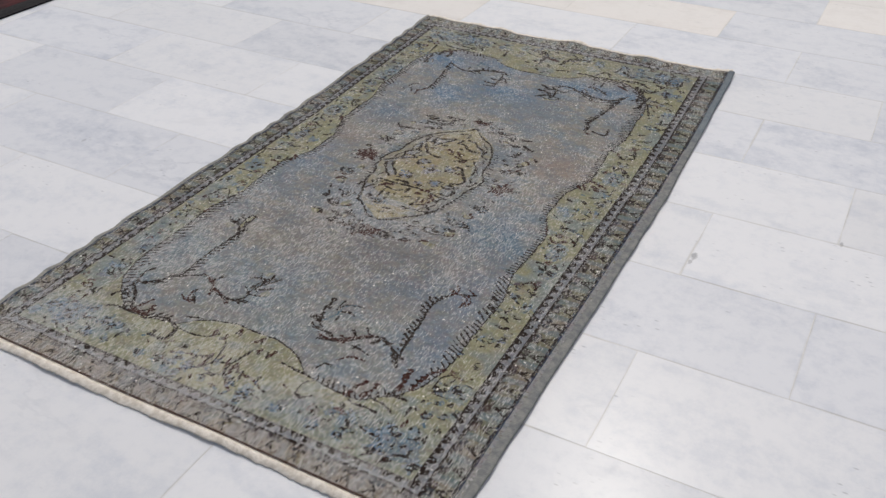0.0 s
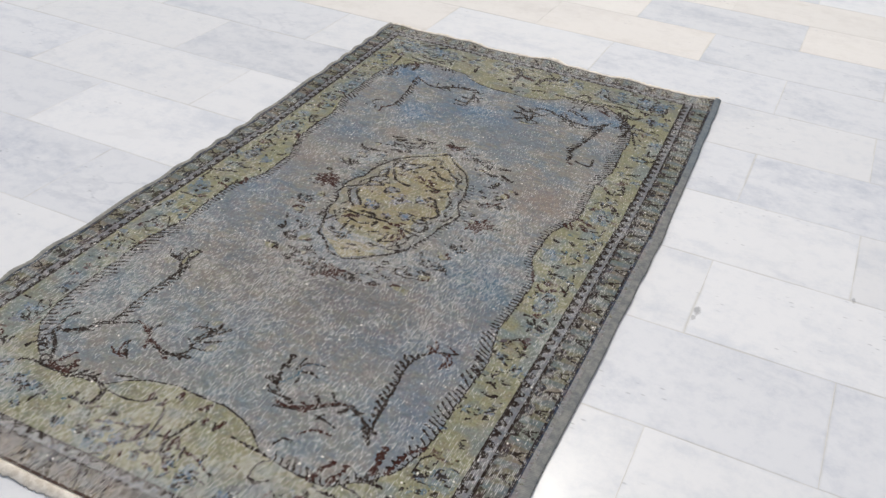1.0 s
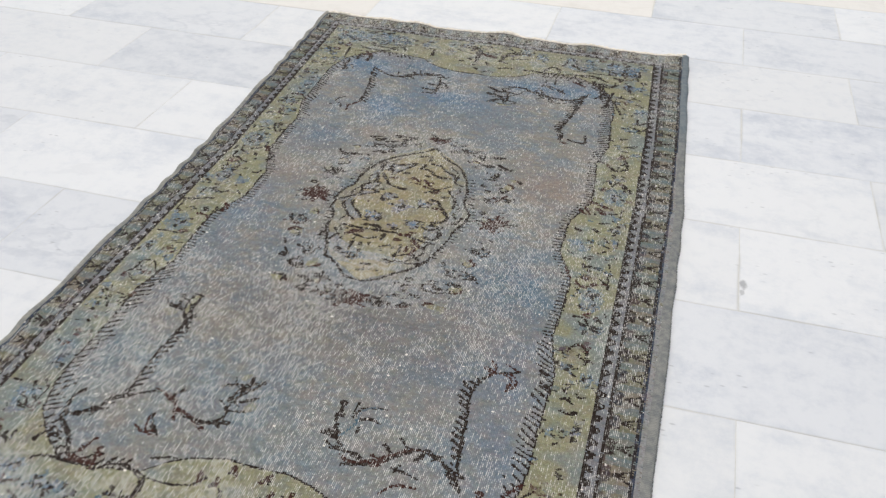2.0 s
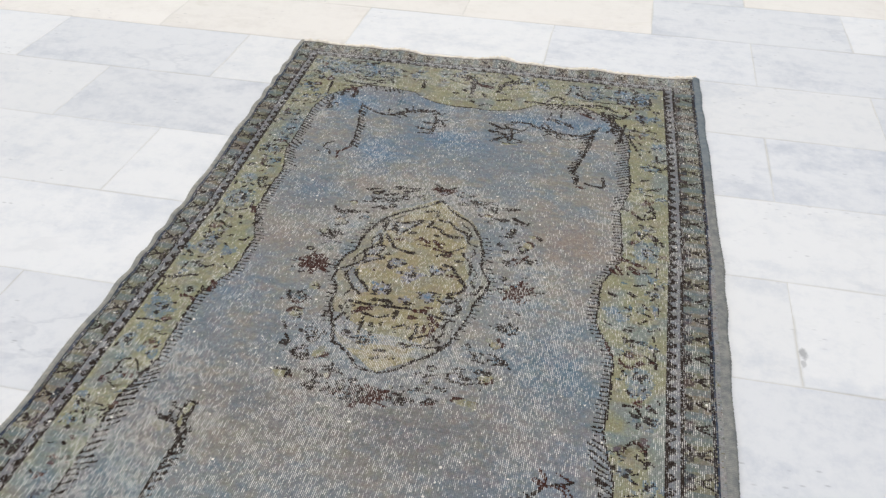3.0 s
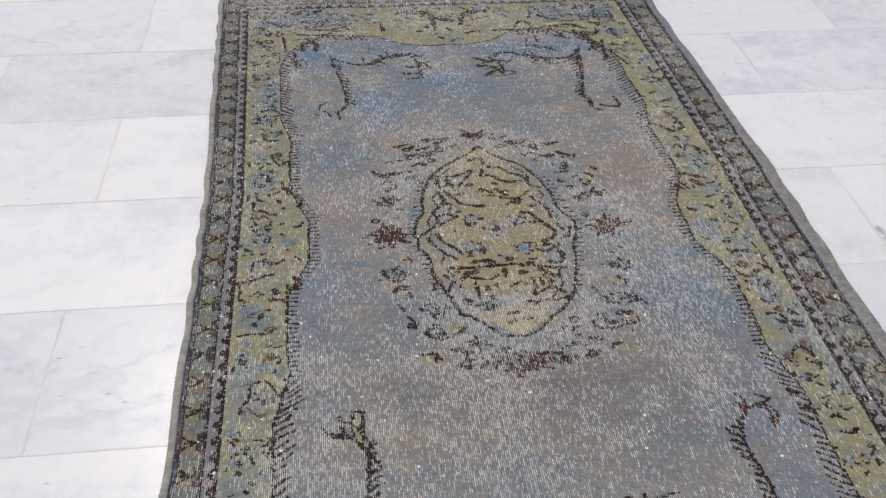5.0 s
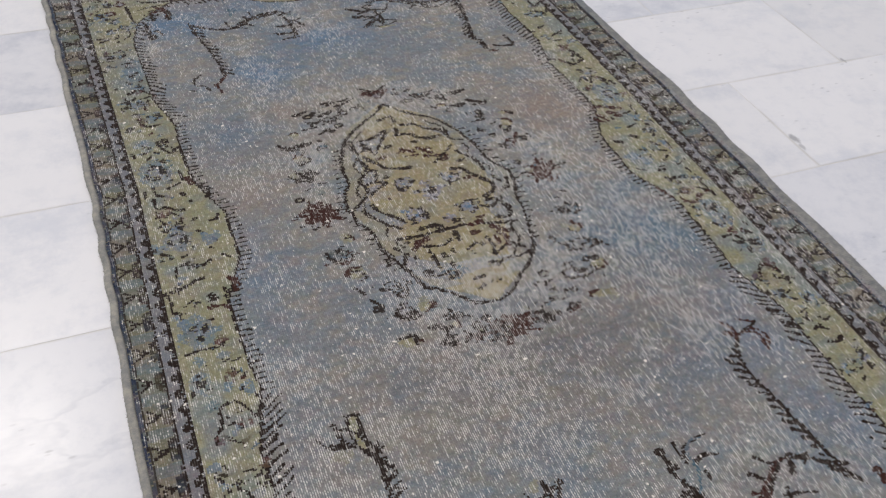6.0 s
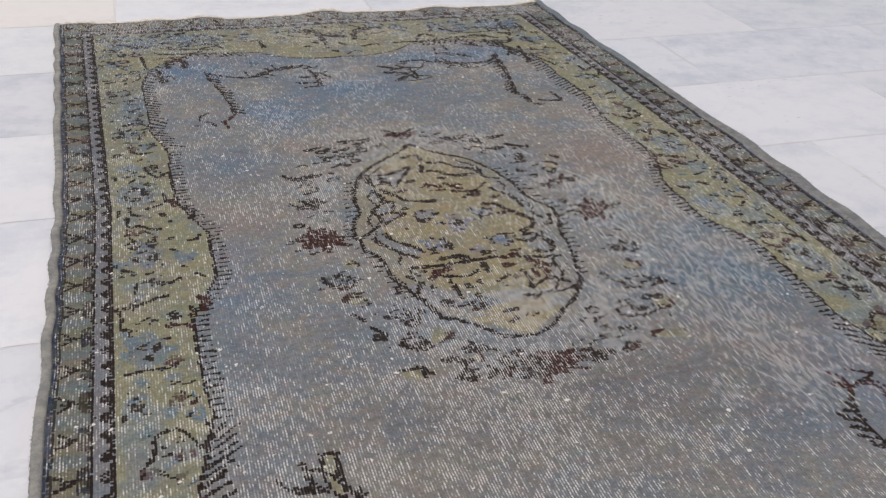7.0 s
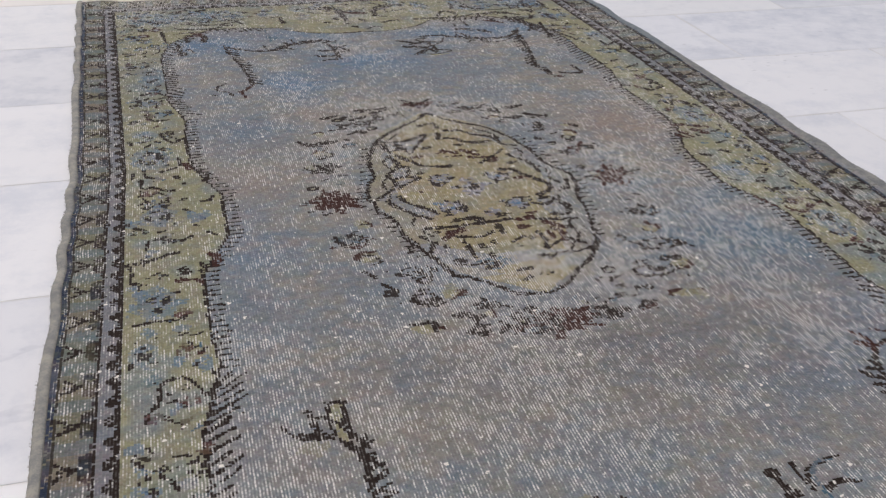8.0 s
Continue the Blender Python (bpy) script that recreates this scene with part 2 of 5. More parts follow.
def lay_tiles():
    data, rng = tile_mesh(), random.Random(5)
    grey = {(-1, -3), (-1, -5), (1, 0), (1, 1), (-2, 1), (-2, 0), (3, 0), (2, 2), (0, -4), (-2, -3), (3, 1), (5, 0), (2, -3)}
    cream = {(3, -2), (3, -3), (4, -1), (4, -2), (4, -3), (5, -1), (5, -2), (5, -3), (6, -1), (6, -2), (5, 1), (6, 0)}
    for row in range(-5, 12):
        for col in range(-6, 6):
            tile = new("tile", data)
            tile.parent = floor
            x0 = 0.621 if row % 2 else 0.922
            tilt = [rng.uniform(-0.0003, 0.0003) for _ in range(2)]
            tile.location = (x0 + (col - 0.5) * TILE_L, (row + 0.5) * TILE_W, 0.0004 + rng.uniform(-0.0001, 0.0001))
            tile.rotation_euler = (*tilt, rng.uniform(-0.001, 0.001))
            slot = tile.material_slots[0]
            slot.link = "OBJECT"
            slot.material = GREY if (row, col) in grey else CREAM if (row, col) in cream else GREY if rng.random() < 0.2 else WHITE


def lay_far_tiles():
    """The same paving further out, on all sides of the nearer tiles."""
    rng = random.Random(8)
    verts, faces = [], []
    a, b, c = (TILE_L - GAP) / 2, (TILE_W - GAP) / 2, 0.0004
    for row in range(-24, 30):
        for col in range(-16, 16):
            if -5 <= row < 12 and -6 <= col < 6:
                continue
            x, y = (0.621 if row % 2 else 0.922) + (col - 0.5) * TILE_L, (row + 0.5) * TILE_W
            z, k = 0.0004 + rng.uniform(-0.0001, 0.0001), len(verts)
            for dx, dy, h in ((a - c, b - c, z), (a, b, z - c * 0.8), (a, b, -0.004)):
                verts += [(x - dx, y - dy, h), (x + dx, y - dy, h), (x + dx, y + dy, h), (x - dx, y + dy, h)]
            faces.append((k, k + 1, k + 2, k + 3))
            for s in (k, k + 4):
                faces += [(s + i, s + 4 + i, s + 4 + (i + 1) % 4, s + (i + 1) % 4) for i in range(4)]
    ob = mesh_object("tiles", verts, faces, FAR_WHITE, floor, "white marble tiles in running bond")
    tagged(ob, kind="stuff")


# ---- the rug: a knotted pattern laid out on a grid of knots, then woven as meshes ----
us, vs = np.arange(UL + KNOT_U / 2, UR, KNOT_U), np.arange(VN + KNOT_V / 2, VF, KNOT_V)
NU, NV = len(us), len(vs)
GU, GV = np.meshgrid(us, vs)
rng = np.random.default_rng(7)

INK = lin(42, 33, 29)
BROWNISH = lin(62, 37, 32)
RUST = lin(74, 42, 38)
OLIVE_DYE = lin(139, 136, 109)
BLUE_DYE = lin(84, 114, 142)
TEAL_DYE = lin(68, 94, 108)
GREY_DYE = lin(130, 130, 138)
FIELD_DYE = lin(138, 134, 127)
DARK, BROWN, OLIVE, BLUE, TEAL, GREYISH = range(6)


def soft_noise(size_u, size_v):
    """Smooth random field over the rug with lumps of that size in metres, from 0 to 1."""
    a = rng.random((int((VF - VN) / size_v) + 3, int((UR - UL) / size_u) + 3))
    y, x = (GV - VN) / size_v, (GU - UL) / size_u
    i, j = y.astype(int), x.astype(int)
    fy, fx = y - i, x - j
    fy, fx = fy * fy * (3 - 2 * fy), fx * fx * (3 - 2 * fx)
    return (a[i, j] * (1 - fx) + a[i, j + 1] * fx) * (1 - fy) + (a[i + 1, j] * (1 - fx) + a[i + 1, j + 1] * fx) * fy


def step(x, low, high):
    t = np.clip((x - low) / (high - low), 0, 1)
    return t * t * (3 - 2 * t)


lumps = (soft_noise(0.010, 0.010) - 0.5) + 0.6 * (soft_noise(0.005, 0.005) - 0.5)
pepper = rng.random((NV, NU))
clumps = 0.6 * soft_noise(0.0095, 0.0075) + 0.4 * soft_noise(0.0055, 0.005)
coarse = soft_noise(0.014, 0.012)
# the far half is knotted a little shorter than the near half
AV = np.where(GV > 0, GV / (1 - 0.05 * step(GV, 0.3, 0.6) * (1 - 0.7 * step(GV, 0.8, 0.97))), -GV)
AU = np.abs(GU)

# field: greyish wool with blue and brown abrash in weft-wise bands
dye = np.empty((NV, NU, 3))
dye[:] = FIELD_DYE
band = 0.35 * soft_noise(0.22, 0.12) + 0.35 * soft_noise(0.07, 0.05) + 0.3 * soft_noise(0.016, 0.010)


def tint(amount, colour):
    global dye
    dye = dye * (1 - amount[..., None]) + np.array(colour) * amount[..., None]


def patch(u, v, ru, rv, colour, strength):
    d = ((GU - u) / ru) ** 2 + ((GV - v) / rv) ** 2
    tint(np.clip(0.85 * strength * np.exp(-d) * (0.55 + 0.9 * band), 0, 1), colour)


tint(0.6 * step(band, 0.42, 0.72), lin(104, 121, 136))
tint(0.35 * step(1 - band, 0.50, 0.75), lin(138, 127, 120))
patch(-0.02, 0.56, 0.10, 0.05, BLUE_DYE, 0.9)
patch(-0.19, 0.46, 0.09, 0.06, BLUE_DYE, 0.8)
patch(0.20, 0.70, 0.12, 0.05, BLUE_DYE, 0.9)
patch(-0.31, 0.71, 0.10, 0.08, BLUE_DYE, 0.9)
patch(-0.15, 0.74, 0.12, 0.05, BLUE_DYE, 0.6)
patch(0.32, 0.72, 0.10, 0.05, BLUE_DYE, 0.8)
patch(-0.31, 0.25, 0.09, 0.09, lin(94, 114, 132), 0.9)
patch(-0.34, -0.05, 0.05, 0.10, lin(100, 118, 140), 0.6)
patch(0.29, -0.22, 0.10, 0.11, lin(84, 108, 126), 1.1)
patch(0.24, -0.48, 0.12, 0.08, lin(92, 112, 132), 0.7)
patch(0.32, -0.42, 0.06, 0.10, lin(100, 118, 138), 0.6)
patch(0.30, 0.18, 0.10, 0.08, lin(142, 128, 118), 0.9)
patch(-0.30, 0.08, 0.06, 0.04, lin(144, 130, 122), 0.6)
patch(0.0, -0.40, 0.30, 0.14, lin(112, 109, 108), 0.9)
patch(0.05, -0.70, 0.32, 0.10, lin(106, 121, 130), 0.75)
patch(-0.36, -0.62, 0.06, 0.16, lin(102, 120, 130), 0.8)
patch(-0.2, -0.62, 0.12, 0.06, lin(108, 122, 132), 0.6)
patch(0.36, -0.62, 0.06, 0.16, lin(108, 120, 136), 0.6)

# the field's outline: waisted sides, arched ends
side = np.interp(AV, [0, .06, .11, .15, .25, .33, .37, .43, .57, .65, .70, .76, .80, .845], [.360, .360, .380, .396, .396, .390, .398, .412, .408, .410, .405, .388, .355, .30])
end = np.interp(AU, [0, .05, .10, .13, .165, .20, .25, .30, .36], [.775, .772, .785, .800, .832, .838, .845, .845, .80])
inset = np.minimum(side - AU, end - AV) + 0.002 * lumps
border = inset < 0
tint(border * 1.0, OLIVE_DYE)
shade_o = 0.6 * soft_noise(0.03, 0.02) + 0.4 * soft_noise(0.008, 0.008)
tint(border * 0.5 * step(shade_o, 0.5, 0.8), lin(126, 130, 110))
tint(border * 0.55 * step(soft_noise(0.045, 0.035), 0.60, 0.85), lin(116, 130, 138))

for u, v, ru, rv in ((-0.40, -0.91, 0.11, 0.06), (0.40, -0.91, 0.10, 0.06), (0.22, -0.92, 0.08, 0.04), (-0.44, -0.62, 0.04, 0.12), (-0.44, 0.52, 0.04, 0.10), (0.36, 0.90, 0.10, 0.05), (-0.34, 0.89, 0.12, 0.05)):
    near = np.exp(-((GU - u) / ru) ** 2 - ((GV - v) / rv) ** 2)
    tint(border * np.clip(0.75 * near * (0.4 + 1.1 * shade_o), 0, 1), lin(106, 120, 130))

# medallion: a pointed oval with a grey-blue ring of lobes
MU, MV = np.abs(GU + 0.010), np.abs(GV - 0.003)
oval = np.interp(MV, [0, .02, .045, .065, .10, .13, .165, .19, .215, .24, .257, .281, .30], [.151, .150, .140, .133, .129, .122, .112, .101, .086, .053, .031, 0, -.02])
medallion = MU + 0.002 * lumps < oval
tint(medallion * 1.0, lin(146, 136, 105))
olive_shade = 0.6 * soft_noise(0.03, 0.02) + 0.4 * soft_noise(0.010, 0.008)
tint(medallion * 0.45 * step(olive_shade, 0.5, 0.75), lin(150, 137, 112))
tint(medallion * 0.40 * step(soft_noise(0.04, 0.03), 0.6, 0.85), lin(128, 130, 112))
halo = ~medallion & (np.hypot(GU / 0.25, GV / 0.36) < 1.0) & ~border
tint(halo * 0.35 * step(soft_noise(0.05, 0.03), 0.4, 0.8), lin(120, 130, 138))

pile_low = np.zeros((NV, NU))


def mirrored(sym, pts):
    """The motif's points in metres, and their mirror images: 1 as given, 2 across the length axis, 4 in all quarters."""
    pts = np.array(pts, float) / 1000
    for su in ((1,) if sym == 1 else (1, -1)):
        for sv in ((1,) if sym < 4 else (1, -1)):
            q = pts * (su, sv)
            if sv < 0:
                a = np.abs(q[:, 1])
                q[:, 1] *= 1 - 0.05 * step(a, 0.3, 0.6) * (1 - 0.7 * step(a, 0.8, 0.97))
            yield q


def window(q, margin):
    j0, j1 = np.searchsorted(us, [q[:, 0].min() - margin, q[:, 0].max() + margin])
    i0, i1 = np.searchsorted(vs, [q[:, 1].min() - margin, q[:, 1].max() + margin])
    return slice(i0, i1), slice(j0, j1)


def stain(w, mask, colour, strength=1.0):
    """Dye the knots of a mask; a few knots are lost to wear."""
    keep = mask & (pepper[w] > 0.10)
    dye[w][keep] = dye[w][keep] * (1 - strength) + np.array(colour) * strength
    pile_low[w][keep] = 1.0 if colour is INK or colour is BROWNISH else 0.3


def smooth_path(q, n=8):
    if len(q) < 3:
        return q
    p = np.vstack([2 * q[0] - q[1], q, 2 * q[-1] - q[-2]])
    out = []
    for a, b, c, d in zip(p, p[1:], p[2:], p[3:]):
        for t in np.arange(n) / n:
            out.append(0.5 * (2 * b + (c - a) * t + (2 * a - 5 * b + 4 * c - d) * t * t + (3 * b - a - 3 * c + d) * t ** 3))
    return np.array(out + [q[-1]])


def stroke(q, width, colour):
    w = window(q, width + 0.01)
    x, y = GU[w], GV[w]
    best = np.full(x.shape, 9.0)
    for a, b in zip(q, q[1:]):
        d = b - a
        t = np.clip(((x - a[0]) * d[0] + (y - a[1]) * d[1]) / (d @ d + 1e-12), 0, 1)
        best = np.minimum(best, np.hypot(x - a[0] - t * d[0], y - a[1] - t * d[1]))
    stain(w, best < width / 2 * (1.1 + 1.4 * lumps[w]) + (0.0006 if width > 0.0055 else 0.0004), colour)


def ink_of(index):
    return (INK, BROWNISH, OLIVE_DYE, BLUE_DYE, TEAL_DYE, GREY_DYE)[index]


def line(sym, mm, colour, *pts):
    for q in mirrored(sym, pts):
        stroke(smooth_path(q), mm / 1000, ink_of(colour))


def feather(sym, mm, colour, *pts):
    """A stem with short slanting leaves along its inner side."""
    for q in mirrored(sym, pts):
        path = smooth_path(q)
        stroke(path, mm / 1000, ink_of(colour))
        run = np.r_[0, np.cumsum(np.hypot(*np.diff(path, axis=0).T))]
        for s in np.arange(0.012, run[-1], 0.0145):
            base = np.array([np.interp(s, run, path[:, k]) for k in (0, 1)])
            reach = 0.7 + 0.6 * abs(math.sin(s * 900))
            tip = base + reach * np.array([-np.sign(base[0]) * 0.014, -np.sign(base[1]) * 0.009])
            stroke(np.array([base, tip]), 0.0042, ink_of(colour))


def specks(w, area, colour, share):
    """Irregular clumps of dark knots inside an area."""
    stain(w, area & (clumps[w] > np.quantile(clumps, 1 - share)), colour, 0.92)


def flower(sym, mm, colour, at):
    """A blossom: petals of one dye, broken up by clumps of dark outline knots, round a pale heart."""
    for q in mirrored(sym, [at]):
        r = mm / 1000 * 1.1
        w = window(q, r * 1.8)
        x, y = GU[w] - q[0, 0], GV[w] - q[0, 1]
        d, a = np.hypot(x, y) / r, np.arctan2(y, x)
        edge = 1.0 + 0.2 * np.cos(5 * a + q[0, 0] * 40) + 0.9 * lumps[w]
        stain(w, d < edge * 1.15, ink_of(colour), 0.6)
        specks(w, (d > 0.3) & (d < edge), INK if colour != OLIVE else BROWNISH, 0.36)
        stain(w, d < 0.28, GREY_DYE, 0.8)


def spray(sym, mm, colour, at, share=0.4):
    """A loose cluster of small dark leaves and pale knots."""
    for q in mirrored(sym, [at]):
        r = mm / 1000
        w = window(q, r * 1.6)
        d = np.hypot(GU[w] - q[0, 0], GV[w] - q[0, 1]) / r
        stain(w, (d < 1 + lumps[w]) & (coarse[w] > 0.52), ink_of(colour), 0.5)
        specks(w, d < 1 + lumps[w], RUST if colour == BROWN else INK, share)


def cloud(sym, mm, colour, at):
    for q in mirrored(sym, [at]):
        w = window(q, mm / 500)
        d = np.hypot(GU[w] - q[0, 0], GV[w] - q[0, 1]) / (mm / 1000)
        stain(w, d < 1 + 1.2 * lumps[w], ink_of(colour), 0.6)


def ring(sym, mm, colour, at):
    """A small looped blossom: an outlined, pale oval."""
    for q in mirrored(sym, [at]):
        r = mm / 1000
        w = window(q, r * 1.6)
        d = np.hypot((GU[w] - q[0, 0]) / 1.25, GV[w] - q[0, 1]) / r
        stain(w, d < 0.85 + 0.4 * lumps[w], OLIVE_DYE if colour == OLIVE else GREY_DYE, 0.7)
        stain(w, np.abs(d - 0.95 + 0.3 * lumps[w]) < 0.0025 / r, INK if colour != BROWN else BROWNISH)


def rosette(mm_u, mm_v, at):
    """A speckled blue rosette: a clear blue rim round broken rows of dark knots."""
    q = np.array([at], float) / 1000
    w = window(q, max(mm_u, mm_v) / 600)
    x, y = (GU[w] - q[0, 0]) / (mm_u / 1000), (GV[w] - q[0, 1]) / (mm_v / 1000)
    d = np.hypot(x, y)
    stain(w, d < 1.15 + 0.35 * lumps[w], lin(104, 122, 133), 0.6)
    stain(w, (d < 0.62 + 0.4 * lumps[w]) & (coarse[w] > 0.5), GREY_DYE, 0.6)
    specks(w, d < 0.75 + 0.4 * lumps[w], INK, 0.40)


# outlines: field edge with comb teeth, medallion with fine hairs
tint(((AV > 0.34) & (AV < 0.80) & (side - AU > 0) & (side - AU < 0.034)) * 0.3, lin(134, 136, 140))
stain(np.s_[:, :], np.abs(inset) < 0.0019 + 0.0008 * lumps, INK)
comb = (AV < 0.34) & (np.abs(side - AU - 0.008) < 0.011 + 0.006 * lumps) & (np.abs((GV * 1000 + 4 * lumps) % 10.5 - 5) < 1.6)
stain(np.s_[:, :], comb & ~border, INK)
drift = soft_noise(0.05, 0.04) * 14
slant = (AV * 1000 + drift + (side - AU) * 620) % 13.5
teeth = (AV > 0.345) & (AV < 0.80) & (side - AU > 0.001) & (side - AU < 0.016 + 0.022 * coarse) & (np.abs(slant - 6.5) < 2.4 + 1.6 * lumps) & (end - AV > 0.02)
stain(np.s_[:, :], teeth, INK)
fans = (AU > 0.19) & (AU < 0.37) & (end - AV > 0.0) & (end - AV < 0.020 + 0.02 * lumps) & (np.abs((AU * 1000 + (end - AV) * 500) % 13 - 6) < 2.6 + 2 * lumps)
stain(np.s_[:, :], fans, INK)
hairs = (MU > oval + 0.002) & (MU - oval < 0.018) & (np.abs((GV * 1000 + 5 * lumps) % 13 - 6) < 1.5) & (MV < 0.17) & (pepper > 0.15)
stain(np.s_[:, :], hairs, INK)

# vines, blossoms and buds, in millimetres from the rug's middle: symmetry, width, dye, points
line(1, 7, DARK, (303, -707), (269, -677), (238, -667), (215, -677), (197, -693), (178, -712), (151, -720), (125, -730))
line(1, 11, BROWN, (171, -717), (182, -705))
line(1, 4, DARK, (178, -674), (197, -689))
line(1, 4, DARK, (199, -652), (217, -670))
line(1, 4, DARK, (237, -674), (235, -693))
line(1, 7, DARK, (97, -701), (120, -701), (148, -709))
line(1, 8, DARK, (70, -671), (92, -679))
line(1, 7, DARK, (102, -679), (86, -647), (85, -626), (82, -602))
line(1, 4, DARK, (109, -629), (116, -609), (135, -601), (159, -599))
line(1, 4, DARK, (116, -636), (137, -627), (154, -631))
line(1, 4, DARK, (205, -715), (227, -719), (247, -725))
line(1, 4, BROWN, (200, -766), (218, -747), (249, -743))
line(1, 4, DARK, (176, -806), (184, -788), (199, -788))
feather(1, 5, DARK, (319, -738), (305, -705), (298, -661), (294, -622), (289, -582), (283, -541), (283, -508), (291, -483))
line(1, 4, DARK, (291, -483), (313, -459), (335, -452), (352, -445))
line(1, 4, BROWN, (335, -452), (349, -463), (352, -480), (339, -496))
line(1, 6, BROWN, (291, -449), (309, -456), (308, -436))
line(1, 8, BROWN, (269, -842), (277, -814), (288, -790))
line(1, 8, BROWN, (300, -834), (308, -809), (309, -790))
line(1, 4, DARK, (323, -829), (350, -832), (372, -844))
line(1, 4, DARK, (272, -846), (294, -855), (326, -855), (347, -858))
line(1, 9, BROWN, (354, -784), (349, -754), (347, -727))
line(1, 6, BROWN, (375, -773), (379, -742), (388, -711), (408, -690))
line(1, 8, DARK, (339, -804), (356, -801), (378, -803))
line(1, 4, DARK, (197, -836), (181, -852), (179, -874), (183, -887), (201, -889), (213, -878))
line(1, 4, DARK, (109, -828), (141, -830), (175, -834))
line(4, 3, DARK, (411, -753), (410, -717), (425, -698))
line(4, 3, DARK, (421, -761), (431, -744), (446, -742))
ring(4, 8, BROWN, (435, -820))
flower(4, 17, BLUE, (440, -902))
flower(4, 12, BLUE, (470, -938))
flower(4, 11, BLUE, (398, -935))
flower(4, 8, BLUE, (356, -902))
flower(4, 9, TEAL, (488, -790))
flower(4, 8, BLUE, (448, -734))
flower(4, 14, BLUE, (304, -894))
flower(4, 8, TEAL, (309, -944))
flower(4, 9, BLUE, (262, -940))
flower(4, 9, BLUE, (169, -940))
line(4, 4, DARK, (411, -897), (434, -908))
line(4, 5, BROWN, (409, -866), (411, -848))
line(4, 5, DARK, (415, -961), (431, -947))
line(4, 4, DARK, (280, -919), (283, -905), (272, -898))
line(4, 3, DARK, (317, -928), (337, -921))
line(4, 3, DARK, (372, -918), (387, -918))
line(4, 3, DARK, (473, -856), (479, -845))
line(4, 4, DARK, (434, -719), (437, -707))
line(4, 4, DARK, (465, -713), (477, -712))
line(4, 4, BROWN, (498, -674), (511, -682))
line(4, 4, DARK, (381, -960), (392, -949))
line(2, 6, BROWN, (63, -941), (40, -920), (31, -895), (31, -874))
line(2, 5, DARK, (67, -926), (34, -917), (18, -891), (23, -858), (31, -830))
line(2, 5, DARK, (61, -906), (53, -886))
line(2, 4, DARK, (21, -912), (-9, -924))
line(2, 5, BROWN, (44, -889), (32, -871))
line(2, 5, BROWN, (12, -888), (8, -866))
line(2, 5, BROWN, (59, -891), (87, -895), (115, -909))
line(2, 4, DARK, (83, -930), (107, -934))
line(2, 4, DARK, (41, -956), (42, -971))
line(2, 5, BROWN, (26, -951), (33, -942))
line(2, 5, DARK, (54, -958), (65, -947))
line(2, 5, DARK, (72, -829), (64, -815))
line(2, 5, DARK, (48, -827), (45, -813))
line(2, 5, DARK, (33, -798), (29, -788))
line(2, 7, BROWN, (21, -798), (30, -785))
line(2, 5, BROWN, (42, -823), (46, -813))
line(2, 6, BROWN, (71, -823), (75, -809))
line(2, 3, DARK, (132, -932), (99, -927))
flower(2, 9, BLUE, (93, -950))
flower(2, 12, BLUE, (92, -925))
flower(2, 9, BLUE, (54, -920))
flower(4, 22, BLUE, (397, -902))
flower(4, 8, BLUE, (314, -939))
flower(4, 9, BLUE, (270, -894))
line(4, 4, BROWN, (360, -953), (342, -960))
line(4, 4, DARK, (400, -840), (399, -815))
line(4, 4, DARK, (355, -907), (331, -898))
line(4, 4, DARK, (249, -931), (247, -909), (239, -896))
line(2, 6, BROWN, (-14, 326), (1, 307), (22, 330))
line(2, 4, DARK, (27, 346), (7, 331))
line(1, 6, DARK, (62, 297), (79, 278))
line(1, 6, DARK, (99, 278), (120, 264))
line(1, 4, DARK, (141, 284), (171, 285))
line(1, 6, DARK, (162, 249), (185, 235))
line(1, 5, DARK, (117, 243), (141, 232))
line(1, 4, DARK, (-175, 242), (-147, 246))
line(1, 6, DARK, (-130, 277), (-105, 286))
line(1, 4, DARK, (-85, 300), (-60, 313))
line(1, 4, DARK, (-169, 292), (-150, 301))
line(1, 6, DARK, (-217, 191), (-190, 199))
line(1, 5, DARK, (-230, 208), (-220, 195))
line(1, 5, DARK, (140, 176), (165, 179))
line(1, 6, TEAL, (194, 170), (214, 161))
ring(1, 9, OLIVE, (-198, 153))
ring(1, 8, OLIVE, (193, 141))
line(1, 6, DARK, (-118, 255), (-101, 259))
line(1, 5, DARK, (-147, 220), (-126, 233))
line(2, 13, BROWN, (219, 3), (188, -2))
line(2, 9, BROWN, (207, 28), (206, -30))
line(2, 6, BROWN, (231, 18), (182, -20))
line(2, 3, DARK, (180, 2), (161, 0))
line(2, 3, DARK, (253, 5), (226, 3))
line(1, 8, DARK, (-225, 97), (-197, 113))
line(1, 5, DARK, (-221, 123), (-199, 93))
line(1, 5, BROWN, (180, 101), (222, 104))
line(1, 5, BROWN, (184, 81), (205, 116))
ring(1, 10, DARK, (-215, -108))
line(1, 5, DARK, (-197, -99), (-189, -115))
line(1, 8, DARK, (183, -117), (216, -111))
line(1, 5, DARK, (202, -97), (206, -127))
ring(1, 9, OLIVE, (-197, -155))
ring(1, 8, OLIVE, (186, -164))
flower(1, 9, TEAL, (194, -201))
line(1, 4, DARK, (212, -206), (220, -218))
line(1, 4, DARK, (139, -184), (148, -195))
line(1, 4, TEAL, (161, -238), (175, -226))
line(1, 4, DARK, (177, -256), (188, -265))
ring(1, 12, DARK, (-154, -257))
ring(1, 12, DARK, (131, -259))
flower(1, 7, OLIVE, (-120, -258))
